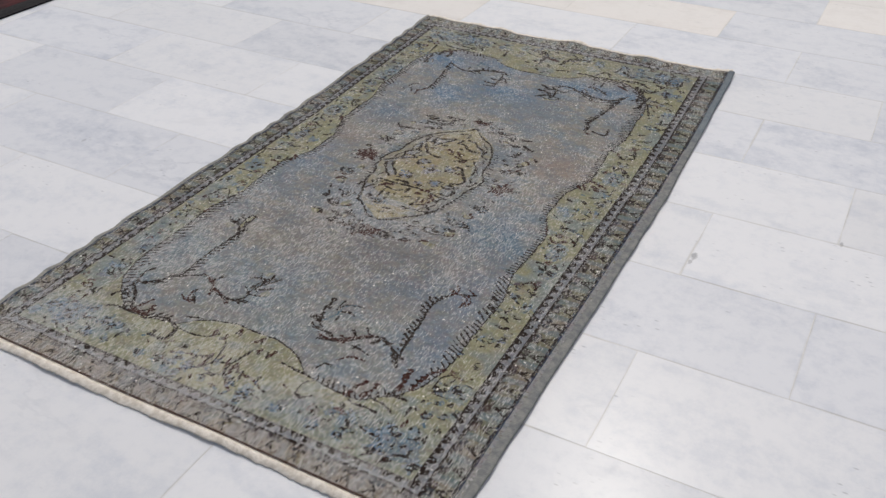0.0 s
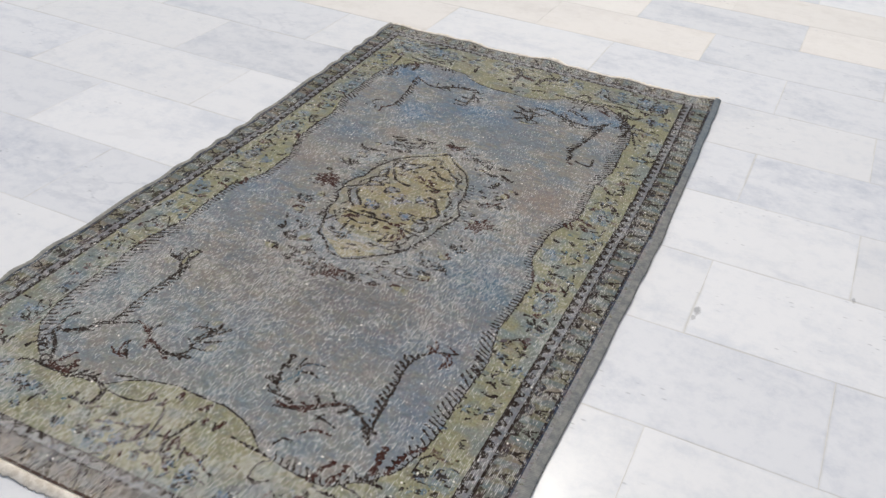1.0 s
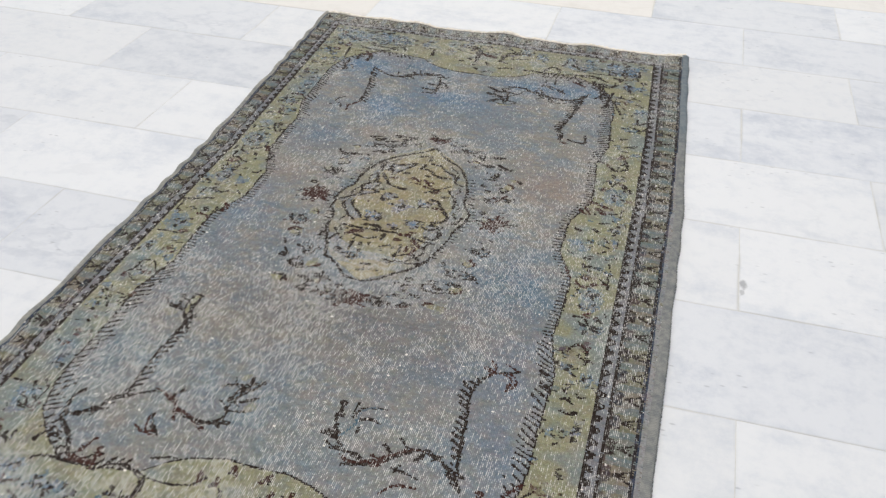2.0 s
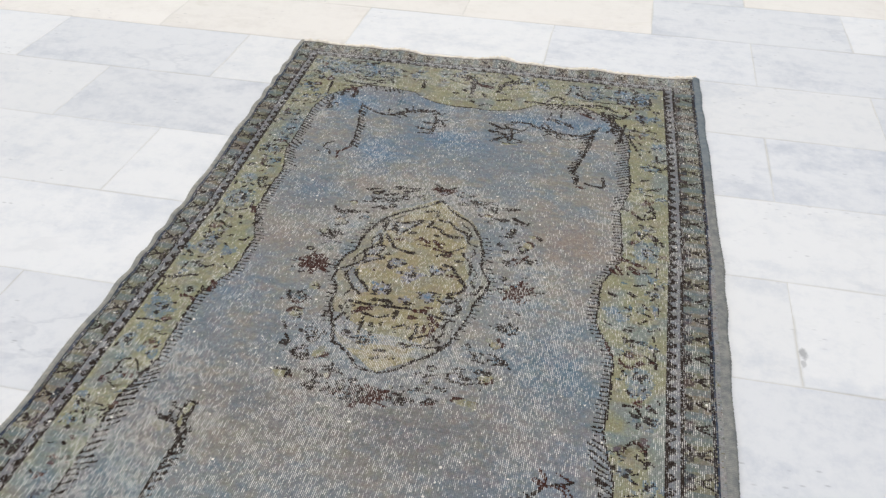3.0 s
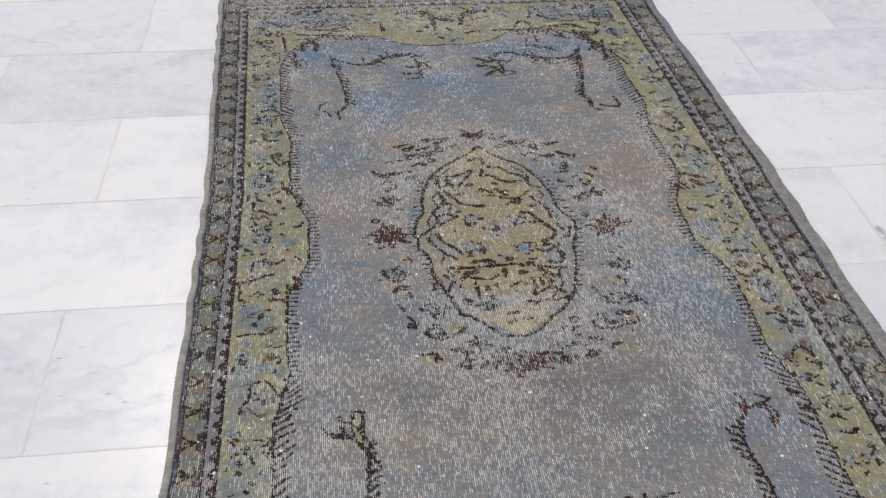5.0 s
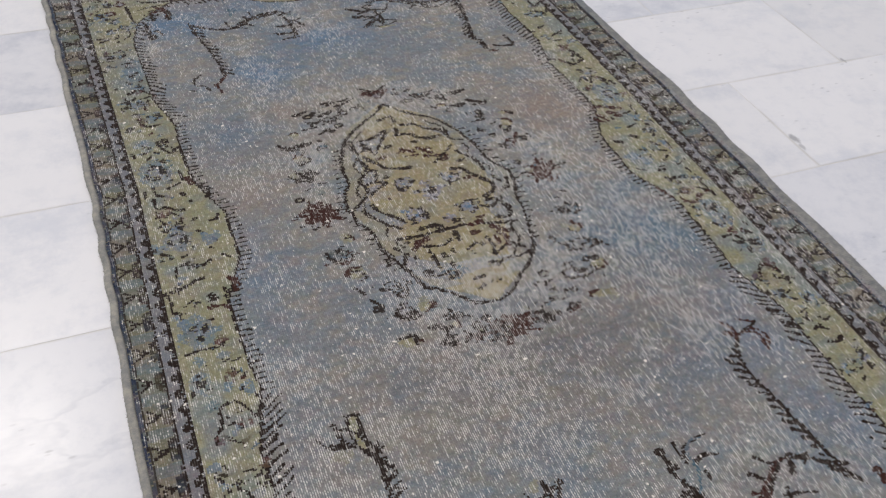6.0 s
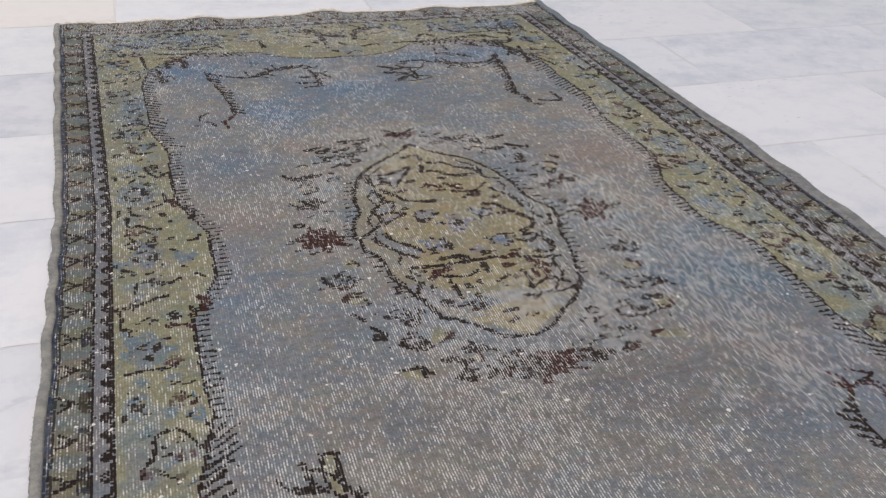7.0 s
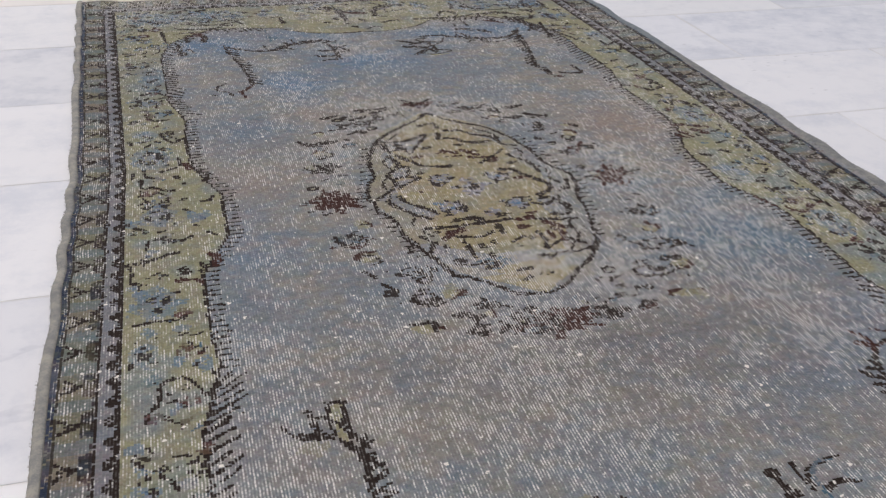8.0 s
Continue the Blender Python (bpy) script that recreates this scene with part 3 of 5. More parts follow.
line(1, 4, DARK, (-194, -215), (-180, -233))
line(1, 4, DARK, (-208, -185), (-199, -200))
flower(1, 6, OLIVE, (-162, -313))
line(1, 3, DARK, (-180, -304), (-160, -302))
flower(1, 7, OLIVE, (157, -316))
line(1, 4, BROWN, (141, -306), (175, -312))
line(1, 4, DARK, (-123, -332), (-103, -341))
line(1, 4, DARK, (-104, -310), (-89, -301))
line(1, 4, DARK, (-79, -324), (-60, -342))
line(1, 4, DARK, (-99, -282), (-84, -276))
line(1, 5, DARK, (51, -334), (71, -329))
line(1, 4, BROWN, (89, -334), (108, -327))
line(1, 4, DARK, (80, -265), (101, -260))
line(1, 4, DARK, (60, -309), (78, -302))
line(2, 5, BROWN, (31, -332), (7, -321), (-17, -335))
line(2, 4, BROWN, (19, -345), (-5, -314))
line(2, 5, BROWN, (26, -316), (-7, -346))
line(1, 4, DARK, (-370, 821), (-348, 809), (-319, 805))
line(1, 4, DARK, (-354, 850), (-321, 834), (-281, 834), (-239, 852))
line(1, 4, DARK, (-320, 852), (-286, 855), (-245, 859), (-223, 867))
line(1, 8, BROWN, (-340, 783), (-323, 766), (-320, 733))
line(1, 6, DARK, (-357, 757), (-353, 729))
line(1, 7, DARK, (-276, 828), (-256, 825))
line(1, 6, DARK, (-373, 719), (-371, 679), (-361, 652))
line(1, 3, DARK, (-352, 676), (-346, 660))
ring(1, 8, BROWN, (-411, 816))
line(1, 3, DARK, (-395, 791), (-396, 749), (-391, 709))
line(1, 5, DARK, (-468, 779), (-458, 770))
line(1, 5, DARK, (-455, 705), (-443, 714))
line(1, 4, DARK, (-471, 664), (-457, 669))
line(1, 8, DARK, (-469, 606), (-460, 595))
line(1, 4, DARK, (-446, 590), (-433, 605), (-441, 621))
line(1, 4, DARK, (-472, 566), (-458, 557))
line(1, 3, DARK, (-446, 566), (-430, 566))
line(1, 5, DARK, (-448, 497), (-440, 489))
line(1, 4, BROWN, (-426, 505), (-419, 493))
line(1, 8, DARK, (-450, 453), (-438, 462))
line(1, 4, DARK, (-463, 444), (-458, 433))
line(1, 3, DARK, (-435, 429), (-412, 436))
line(1, 4, DARK, (-427, 460), (-412, 443))
line(1, 4, DARK, (-432, 407), (-428, 392))
line(1, 5, DARK, (-448, 379), (-447, 348), (-435, 336), (-416, 337))
flower(1, 8, BLUE, (-459, 281))
line(1, 5, DARK, (-432, 277), (-423, 256), (-414, 245), (-402, 256))
line(1, 4, DARK, (-413, 283), (-418, 265))
line(1, 4, DARK, (-466, 254), (-450, 257))
line(1, 4, DARK, (-477, 256), (-477, 247))
line(1, 4, DARK, (-457, 234), (-449, 242))
flower(1, 9, BLUE, (-451, 757))
flower(1, 12, BLUE, (-409, 711))
flower(1, 11, BLUE, (-438, 530))
flower(1, 12, BLUE, (-446, 410))
flower(1, 20, BLUE, (-449, 191))
line(1, 3, DARK, (-463, 199), (-444, 201), (-435, 192))
line(1, 3, DARK, (-462, 173), (-453, 162))
line(1, 5, DARK, (-439, 143), (-423, 152), (-407, 163), (-394, 164))
line(1, 9, BROWN, (-402, 165), (-397, 147))
line(1, 7, DARK, (-388, 134), (-374, 123), (-381, 104))
line(1, 4, DARK, (-392, 152), (-384, 125))
line(1, 6, DARK, (-419, 128), (-415, 118))
line(1, 3, DARK, (-411, 190), (-412, 164))
line(1, 4, DARK, (-463, 155), (-461, 135), (-452, 127), (-440, 123))
line(1, 5, DARK, (-466, 122), (-465, 98), (-446, 93), (-432, 82), (-422, 80))
line(1, 4, DARK, (-466, 87), (-463, 65), (-456, 50))
line(1, 4, DARK, (-414, 52), (-407, 52))
line(1, 5, DARK, (-386, 41), (-378, 42), (-372, 54))
line(1, 4, DARK, (-445, 27), (-436, 16))
line(1, 3, DARK, (-411, 23), (-405, 16))
line(1, 3, DARK, (-400, -22), (-395, -27))
line(1, 4, DARK, (-391, -4), (-384, -9))
line(1, 4, DARK, (-445, -33), (-437, -31))
line(1, 5, DARK, (-415, -61), (-406, -54))
line(1, 5, DARK, (-385, -44), (-373, -55))
line(1, 4, DARK, (-477, 146), (-477, 128))
cloud(1, 11, BLUE, (-442, -7))
cloud(1, 14, BLUE, (-394, -1))
cloud(1, 8, BLUE, (-470, -2))
line(1, 3, DARK, (-457, -55), (-460, -75))
line(1, 5, DARK, (-459, -105), (-444, -95), (-424, -89))
line(1, 4, DARK, (-465, -99), (-463, -113))
line(1, 8, BROWN, (-386, -100), (-375, -112), (-379, -128))
line(1, 5, DARK, (-399, -121), (-392, -131))
line(1, 7, DARK, (-418, -130), (-413, -138))
line(1, 6, BROWN, (-425, -155), (-406, -155), (-398, -164))
line(1, 5, DARK, (-398, -138), (-394, -152))
line(1, 4, DARK, (-482, -105), (-478, -126), (-477, -149), (-462, -157))
line(1, 3, DARK, (-446, -132), (-459, -142))
flower(1, 21, BLUE, (-453, -194))
line(1, 3, DARK, (-474, -238), (-468, -237), (-449, -233))
line(1, 3, DARK, (-446, -235), (-425, -236), (-419, -227))
line(1, 3, DARK, (-427, -259), (-419, -263))
line(1, 3, DARK, (-415, -267), (-404, -266))
line(1, 3, DARK, (-474, -270), (-470, -269))
line(1, 2, DARK, (-452, -265), (-448, -267))
flower(1, 6, BLUE, (-468, -283))
line(1, 3, DARK, (-418, -278), (-416, -290), (-408, -288))
line(1, 3, DARK, (-478, -316), (-476, -305))
cloud(1, 12, BLUE, (-403, -320))
cloud(1, 8, BLUE, (-431, -314))
line(1, 4, DARK, (-453, -378), (-449, -364), (-449, -348), (-441, -340), (-425, -340), (-417, -349), (-410, -363), (-406, -372))
line(1, 3, DARK, (-453, -378), (-460, -387), (-463, -401))
line(1, 3, DARK, (-443, -375), (-435, -373))
line(1, 3, DARK, (-446, -395), (-439, -404), (-430, -408))
cloud(1, 7, BLUE, (-471, -436))
line(1, 2, DARK, (-462, -435), (-459, -442))
line(1, 3, DARK, (-471, -452), (-463, -466))
line(1, 3, DARK, (-469, -480), (-461, -475), (-464, -467))
line(1, 3, DARK, (-450, -461), (-449, -479))
line(1, 3, DARK, (-437, -452), (-424, -453))
line(1, 3, DARK, (-427, -464), (-419, -463))
line(1, 3, DARK, (-443, -481), (-436, -495))
line(1, 3, DARK, (-425, -489), (-419, -485))
flower(1, 7, BLUE, (-462, -496))
line(1, 3, DARK, (-398, -332), (-394, -343))
line(1, 4, DARK, (-404, -371), (-394, -359), (-382, -343))
line(1, 4, DARK, (-402, -401), (-394, -397), (-383, -392))
line(1, 4, DARK, (-404, -421), (-393, -415), (-384, -409))
line(1, 4, DARK, (276, 823), (309, 812), (347, 814), (378, 800))
line(1, 4, DARK, (364, 790), (387, 775), (409, 793))
line(1, 11, BROWN, (349, 769), (366, 739), (379, 716))
line(1, 4, DARK, (274, 847), (330, 846), (384, 847))
line(1, 7, DARK, (383, 710), (389, 663), (383, 637))
line(1, 6, DARK, (406, 683), (418, 638), (427, 610))
line(1, 7, DARK, (414, 872), (423, 846))
line(1, 7, DARK, (437, 896), (451, 863))
line(1, 6, DARK, (461, 901), (466, 866))
line(1, 7, DARK, (412, 829), (423, 828))
line(1, 8, BROWN, (440, 790), (452, 776))
line(1, 6, DARK, (470, 821), (485, 818))
ring(1, 9, DARK, (386, 859))
line(1, 6, DARK, (452, 547), (474, 538), (485, 529), (498, 543))
line(1, 5, DARK, (473, 590), (476, 562))
line(1, 5, DARK, (480, 562), (494, 577))
flower(1, 12, BLUE, (470, 780))
flower(1, 13, BLUE, (480, 637))
line(1, 6, DARK, (440, 469), (454, 477))
line(1, 5, DARK, (449, 430), (481, 445))
line(1, 3, DARK, (438, 409), (460, 409))
line(1, 5, DARK, (466, 434), (473, 433))
line(1, 5, DARK, (444, 387), (450, 381))
line(1, 6, DARK, (456, 367), (464, 331), (453, 316))
line(1, 6, DARK, (425, 322), (439, 308), (464, 319))
line(1, 5, DARK, (450, 340), (463, 356))
flower(1, 10, BLUE, (452, 527))
flower(1, 9, BLUE, (482, 398))
line(1, 5, DARK, (415, 244), (427, 258), (434, 236), (442, 247), (450, 263))
line(1, 5, DARK, (426, 212), (441, 220), (451, 208), (465, 216), (462, 247))
line(1, 5, DARK, (467, 244), (480, 217))
flower(1, 15, BLUE, (449, 177))
line(1, 4, DARK, (460, 184), (473, 178))
line(1, 8, BROWN, (389, 152), (407, 150), (420, 144), (442, 136))
line(1, 9, BROWN, (415, 126), (428, 112))
line(1, 8, BROWN, (387, 130), (399, 101))
line(1, 5, BROWN, (374, 117), (390, 99))
line(1, 4, DARK, (446, 112), (455, 118))
line(1, 4, DARK, (468, 138), (467, 106))
line(1, 4, DARK, (425, 70), (443, 76))
line(1, 6, DARK, (376, 39), (392, 29))
line(1, 6, DARK, (416, 44), (426, 36))
line(1, 5, DARK, (460, 34), (467, 56))
line(1, 5, DARK, (443, 15), (449, 5))
line(1, 4, DARK, (443, -12), (455, -17))
line(1, 5, DARK, (440, -42), (450, -34))
line(1, 4, DARK, (374, -51), (389, -61))
line(1, 7, DARK, (414, -66), (423, -68))
cloud(1, 15, BLUE, (387, -11))
cloud(1, 11, BLUE, (406, -35))
line(1, 6, DARK, (427, -93), (444, -98), (463, -108))
line(1, 3, DARK, (464, -76), (472, -109))
line(1, 5, BROWN, (380, -109), (387, -128), (394, -144))
line(1, 7, BROWN, (418, -138), (426, -140))
line(1, 8, BROWN, (406, -150), (417, -163), (433, -165), (445, -152))
line(1, 5, DARK, (411, -173), (416, -183))
line(1, 4, DARK, (452, -131), (465, -145), (473, -159))
line(1, 3, DARK, (466, -111), (472, -160))
flower(1, 13, BLUE, (447, -184))
line(1, 4, DARK, (423, -226), (429, -233))
line(1, 4, DARK, (437, -207), (445, -210))
line(1, 4, DARK, (450, -243), (459, -229))
line(1, 4, DARK, (439, -253), (445, -247))
line(1, 5, DARK, (442, -267), (448, -277))
line(1, 6, DARK, (461, -256), (472, -268))
line(1, 4, DARK, (475, -238), (480, -248))
line(1, 4, DARK, (421, -262), (436, -261))
flower(1, 12, BLUE, (447, -226))
flower(1, 8, BLUE, (468, -291))
line(1, 5, DARK, (424, -363), (428, -352), (440, -342), (453, -346), (459, -362), (459, -382))
line(1, 3, DARK, (462, -375), (472, -386))
line(1, 4, DARK, (446, -375), (453, -377))
line(1, 3, DARK, (440, -409), (449, -405))
line(1, 4, DARK, (440, -419), (448, -426))
line(1, 2, DARK, (430, -452), (443, -449))
flower(1, 12, BLUE, (469, -431))
line(1, 3, DARK, (431, -464), (439, -472))
line(1, 4, DARK, (454, -465), (461, -476), (472, -473))
line(1, 3, DARK, (479, -447), (489, -457))
line(1, 4, DARK, (432, -488), (438, -484))
line(1, 5, DARK, (444, -487), (452, -495))
line(1, 6, DARK, (450, -519), (462, -516))
line(1, 4, DARK, (436, -516), (444, -520))
line(1, 6, DARK, (389, -430), (399, -437))
line(1, 7, DARK, (394, -460), (409, -469))
line(1, 4, DARK, (400, -489), (412, -498))
line(1, 3, DARK, (394, -390), (413, -399))
line(1, 5, DARK, (-343, 857), (-319, 840), (-281, 833), (-246, 846), (-231, 832))
line(1, 5, DARK, (-363, 814), (-325, 807), (-303, 806), (-280, 816))
line(1, 4, DARK, (-376, 782), (-339, 791), (-319, 787))
line(1, 8, DARK, (-353, 768), (-318, 758), (-321, 727))
ring(1, 8, BROWN, (-408, 818))
line(1, 5, DARK, (-396, 862), (-384, 855))
line(1, 4, DARK, (-321, 881), (-298, 884))
line(1, 4, DARK, (-331, 934), (-292, 951))
flower(1, 14, BLUE, (-291, 901))
flower(1, 13, BLUE, (-243, 890))
line(1, 4, DARK, (-458, 859), (-441, 849))
line(1, 5, DARK, (-462, 786), (-452, 770))
flower(1, 10, BLUE, (-432, 744))
line(1, 4, DARK, (-423, 706), (-408, 719))
flower(1, 14, BLUE, (-432, 928))
flower(1, 12, BLUE, (-369, 909))
flower(1, 11, BLUE, (-181, 889))
line(1, 7, DARK, (-150, 864), (-148, 821))
line(1, 4, DARK, (-181, 865), (-151, 871))
line(1, 9, DARK, (-88, 923), (-56, 912), (-18, 904), (-13, 852))
line(1, 9, DARK, (-18, 887), (-11, 818))
line(1, 4, DARK, (-80, 888), (-35, 870))
line(1, 7, DARK, (-36, 835), (-29, 829))
line(1, 16, BROWN, (7, 876), (35, 868))
line(1, 8, DARK, (19, 821), (25, 811))
line(1, 5, DARK, (-60, 812), (-48, 812))
line(1, 5, DARK, (-23, 795), (-8, 798))
line(1, 7, DARK, (-9, 776), (1, 769))
line(1, 5, DARK, (19, 753), (35, 768), (50, 762))
line(1, 9, DARK, (107, 909), (67, 885), (56, 841))
line(1, 5, DARK, (84, 910), (117, 916))
line(1, 4, DARK, (89, 868), (136, 884))
line(1, 6, DARK, (64, 841), (79, 834))
line(1, 5, DARK, (60, 794), (72, 800), (98, 807))
line(1, 4, DARK, (-150, 960), (-134, 952))
line(1, 6, DARK, (0, 939), (15, 932))
line(1, 6, DARK, (71, 938), (86, 927))
flower(1, 13, BLUE, (-56, 933))
flower(1, 13, BLUE, (125, 920))
line(1, 6, DARK, (191, 815), (202, 842), (218, 852), (233, 838), (233, 814), (205, 805))
line(1, 6, DARK, (136, 806), (182, 805), (243, 808), (291, 820), (345, 823), (365, 806))
line(1, 8, DARK, (269, 882), (290, 864))
line(1, 5, DARK, (257, 935), (263, 928))
line(1, 4, DARK, (370, 881), (396, 891))
line(1, 9, DARK, (394, 835), (414, 822))
line(1, 4, DARK, (373, 846), (397, 852))
line(1, 6, DARK, (417, 880), (430, 862))
line(1, 7, DARK, (449, 879), (461, 862))
flower(1, 14, BLUE, (451, 778))
line(1, 5, DARK, (429, 778), (442, 768))
line(1, 4, DARK, (469, 827), (483, 817))
flower(1, 13, BLUE, (178, 901))
flower(1, 12, BLUE, (318, 892))
flower(1, 13, BLUE, (385, 916))
flower(1, 14, BLUE, (445, 904))
line(1, 4, DARK, (209, 718), (236, 702))
line(1, 4, DARK, (253, 708), (261, 701))
line(1, 5, DARK, (232, 781), (235, 739))
line(1, 7, DARK, (361, 779), (369, 737), (380, 715), (352, 684))
line(1, 4, DARK, (361, 779), (381, 763), (403, 779))
line(1, 5, DARK, (397, 730), (390, 668), (392, 638))
line(1, 8, BROWN, (284, 771), (318, 751))
line(1, 8, BROWN, (-359, 759), (-323, 768))
line(1, 8, DARK, (-377, 687), (-371, 651))
line(1, 6, DARK, (-356, 681), (-347, 666))
feather(1, 5, DARK, (-286, 695), (-282, 650), (-275, 606), (-269, 563), (-264, 521), (-262, 468))
line(1, 5, BROWN, (-262, 468), (-275, 450), (-285, 442))
line(1, 5, BROWN, (-288, 443), (-280, 409))
line(1, 5, DARK, (-307, 435), (-302, 425))
line(1, 4, DARK, (-309, 482), (-323, 469), (-325, 451), (-308, 440))
line(1, 3, DARK, (-337, 433), (-329, 428))
line(1, 6, DARK, (-286, 689), (-268, 670), (-239, 655), (-210, 648), (-181, 657), (-153, 678), (-108, 686), (-94, 698))
line(1, 4, DARK, (-203, 654), (-174, 642))
line(1, 5, DARK, (-167, 693), (-160, 672))
line(1, 5, DARK, (-152, 693), (-141, 677))
line(1, 7, DARK, (-130, 683), (-116, 692), (-101, 689))
line(1, 5, DARK, (-95, 677), (-76, 685), (-65, 688))
line(1, 5, DARK, (-87, 667), (-74, 646))
line(1, 5, DARK, (-110, 632), (-96, 626))
line(1, 5, DARK, (-78, 631), (-67, 646), (-53, 622))
line(1, 5, DARK, (-118, 597), (-90, 597), (-76, 602))
line(1, 5, DARK, (-78, 617), (-78, 579))
line(1, 5, TEAL, (-196, 740), (-186, 715), (-179, 724))
feather(1, 4.5, DARK, (335, 706), (312, 648), (305, 585), (296, 538), (286, 503), (283, 459))
line(1, 8, DARK, (283, 447), (287, 421))
line(1, 6, BROWN, (291, 410), (309, 408))
line(1, 5, DARK, (311, 429), (331, 420), (351, 422), (349, 461))
line(1, 8, DARK, (328, 688), (300, 659), (266, 646), (237, 649), (217, 653), (191, 672))
line(1, 7, DARK, (111, 682), (148, 687), (171, 676))
line(1, 5, DARK, (193, 697), (243, 630))
line(1, 9, DARK, (62, 628), (98, 613), (116, 590))
line(1, 7, DARK, (58, 665), (95, 645), (115, 670))
line(1, 7, DARK, (72, 577), (94, 597))
line(1, 6, DARK, (114, 646), (121, 593))
line(1, 5, DARK, (213, 722), (233, 718))
line(1, 7, DARK, (246, 706), (266, 688))
line(1, 11, DARK, (341, 789), (372, 744), (373, 689))
line(1, 7, DARK, (281, 807), (306, 766))
feather(1, 5, DARK, (-307, -749), (-297, -712), (-279, -682), (-279, -634), (-279, -573), (-273, -528), (-276, -482))
line(1, 5, DARK, (-289, -466), (-274, -487), (-259, -506))
cloud(1, 13, OLIVE, (-315, -472))
line(1, 11, OLIVE, (-286, -424), (-288, -462))
line(1, 3, DARK, (-292, -412), (-296, -440), (-289, -468))
line(1, 5, DARK, (-313, -421), (-307, -452), (-296, -462))
line(1, 3, DARK, (-340, -437), (-327, -455), (-301, -461))
line(1, 3, DARK, (-276, -414), (-279, -440), (-279, -464))
line(1, 3, DARK, (-293, -411), (-274, -415))
line(1, 4, DARK, (-270, -480), (-265, -466))
line(1, 5, DARK, (-295, -711), (-265, -688), (-243, -675), (-226, -666), (-203, -674))
line(1, 8, BROWN, (-213, -667), (-192, -680))
line(1, 4, DARK, (-203, -674), (-187, -653))
line(1, 7, BROWN, (-173, -718), (-178, -697), (-164, -701), (-139, -711), (-118, -728))
line(1, 7, DARK, (-130, -713), (-111, -708), (-97, -696), (-99, -673))
line(1, 7, DARK, (-105, -705), (-84, -702))
line(1, 6, DARK, (-104, -657), (-100, -631), (-90, -613), (-65, -600))
line(1, 4, DARK, (-96, -677), (-76, -673), (-60, -667))
line(1, 4, DARK, (-83, -653), (-62, -639))
line(1, 5, DARK, (-130, -627), (-111, -617), (-93, -615))
line(1, 4, DARK, (-83, -622), (-85, -598))
cloud(1, 8, OLIVE, (-100, -594))
cloud(1, 8, OLIVE, (-63, -659))
line(1, 6, DARK, (-180, -757), (-204, -735), (-207, -717))
line(1, 4, BROWN, (-226, -747), (-204, -758), (-193, -752))
line(1, 7, DARK, (-296, -830), (-317, -795), (-350, -765), (-325, -752), (-307, -735))
line(1, 6, DARK, (-347, -764), (-358, -720), (-347, -701))
line(1, 6, DARK, (-361, -819), (-352, -802), (-321, -809))
line(1, 5, DARK, (-342, -855), (-326, -846), (-292, -846), (-261, -845), (-235, -847), (-217, -832), (-189, -828))
line(1, 9, BROWN, (-286, -836), (-250, -839))
line(1, 7, BROWN, (-277, -820), (-269, -793))
line(1, 6, BROWN, (-243, -847), (-250, -805))
line(1, 6, DARK, (-203, -829), (-177, -833), (-159, -840), (-151, -861), (-156, -881), (-174, -886), (-193, -884))
line(1, 10, DARK, (-171, -838), (-160, -841))
line(1, 3, DARK, (-159, -840), (-114, -842), (-82, -835))
line(1, 3, DARK, (-163, -804), (-139, -795), (-120, -791))

def filled(pts, colour, strength):
    """Dye the knots inside an outline."""
    q = np.array(pts, float) / 1000
    w = window(q, 0.004)
    x, y = GU[w] + 0.004 * lumps[w], GV[w]
    inside = np.zeros(x.shape, bool)
    for (ax, ay), (bx, by) in zip(q, np.roll(q, -1, 0)):
        inside ^= ((ay > y) != (by > y)) & (x < (bx - ax) * (y - ay) / (by - ay + 1e-12) + ax)
    stain(w, inside, colour, strength)


def leaf(at, wide, high, colour=DARK, share=0.62, hollow=False):
    """A small knotted leaf or bud: an uneven oval of dark knots, hollow or full."""
    q = np.array([at], float) / 1000
    w = window(q, max(wide, high) / 1000)
    d = np.hypot((GU[w] - q[0, 0]) / (wide / 2000), (GV[w] - q[0, 1]) / (high / 2000)) + 1.1 * lumps[w]
    mask = (d < 1) & (d > 0.55) if hollow else d < 1
    stain(w, mask & (clumps[w] > np.quantile(clumps, 1 - share)), ink_of(colour), 0.95)


def bud(at, wide, high, side_u=0, side_v=1):
    """An olive bud with a dark calyx on one side."""
    q = np.array([at], float) / 1000
    w = window(q, max(wide, high) / 1000)
    x, y = (GU[w] - q[0, 0]) / (wide / 2000), (GV[w] - q[0, 1]) / (high / 2000)
    d = np.hypot(x, y) + 0.6 * lumps[w]
    stain(w, d < 1, lin(146, 138, 108), 0.85)
    stain(w, (d > 0.75) & (d < 1.35) & (side_u * x + side_v * y > 0.35), BROWNISH, 0.95)


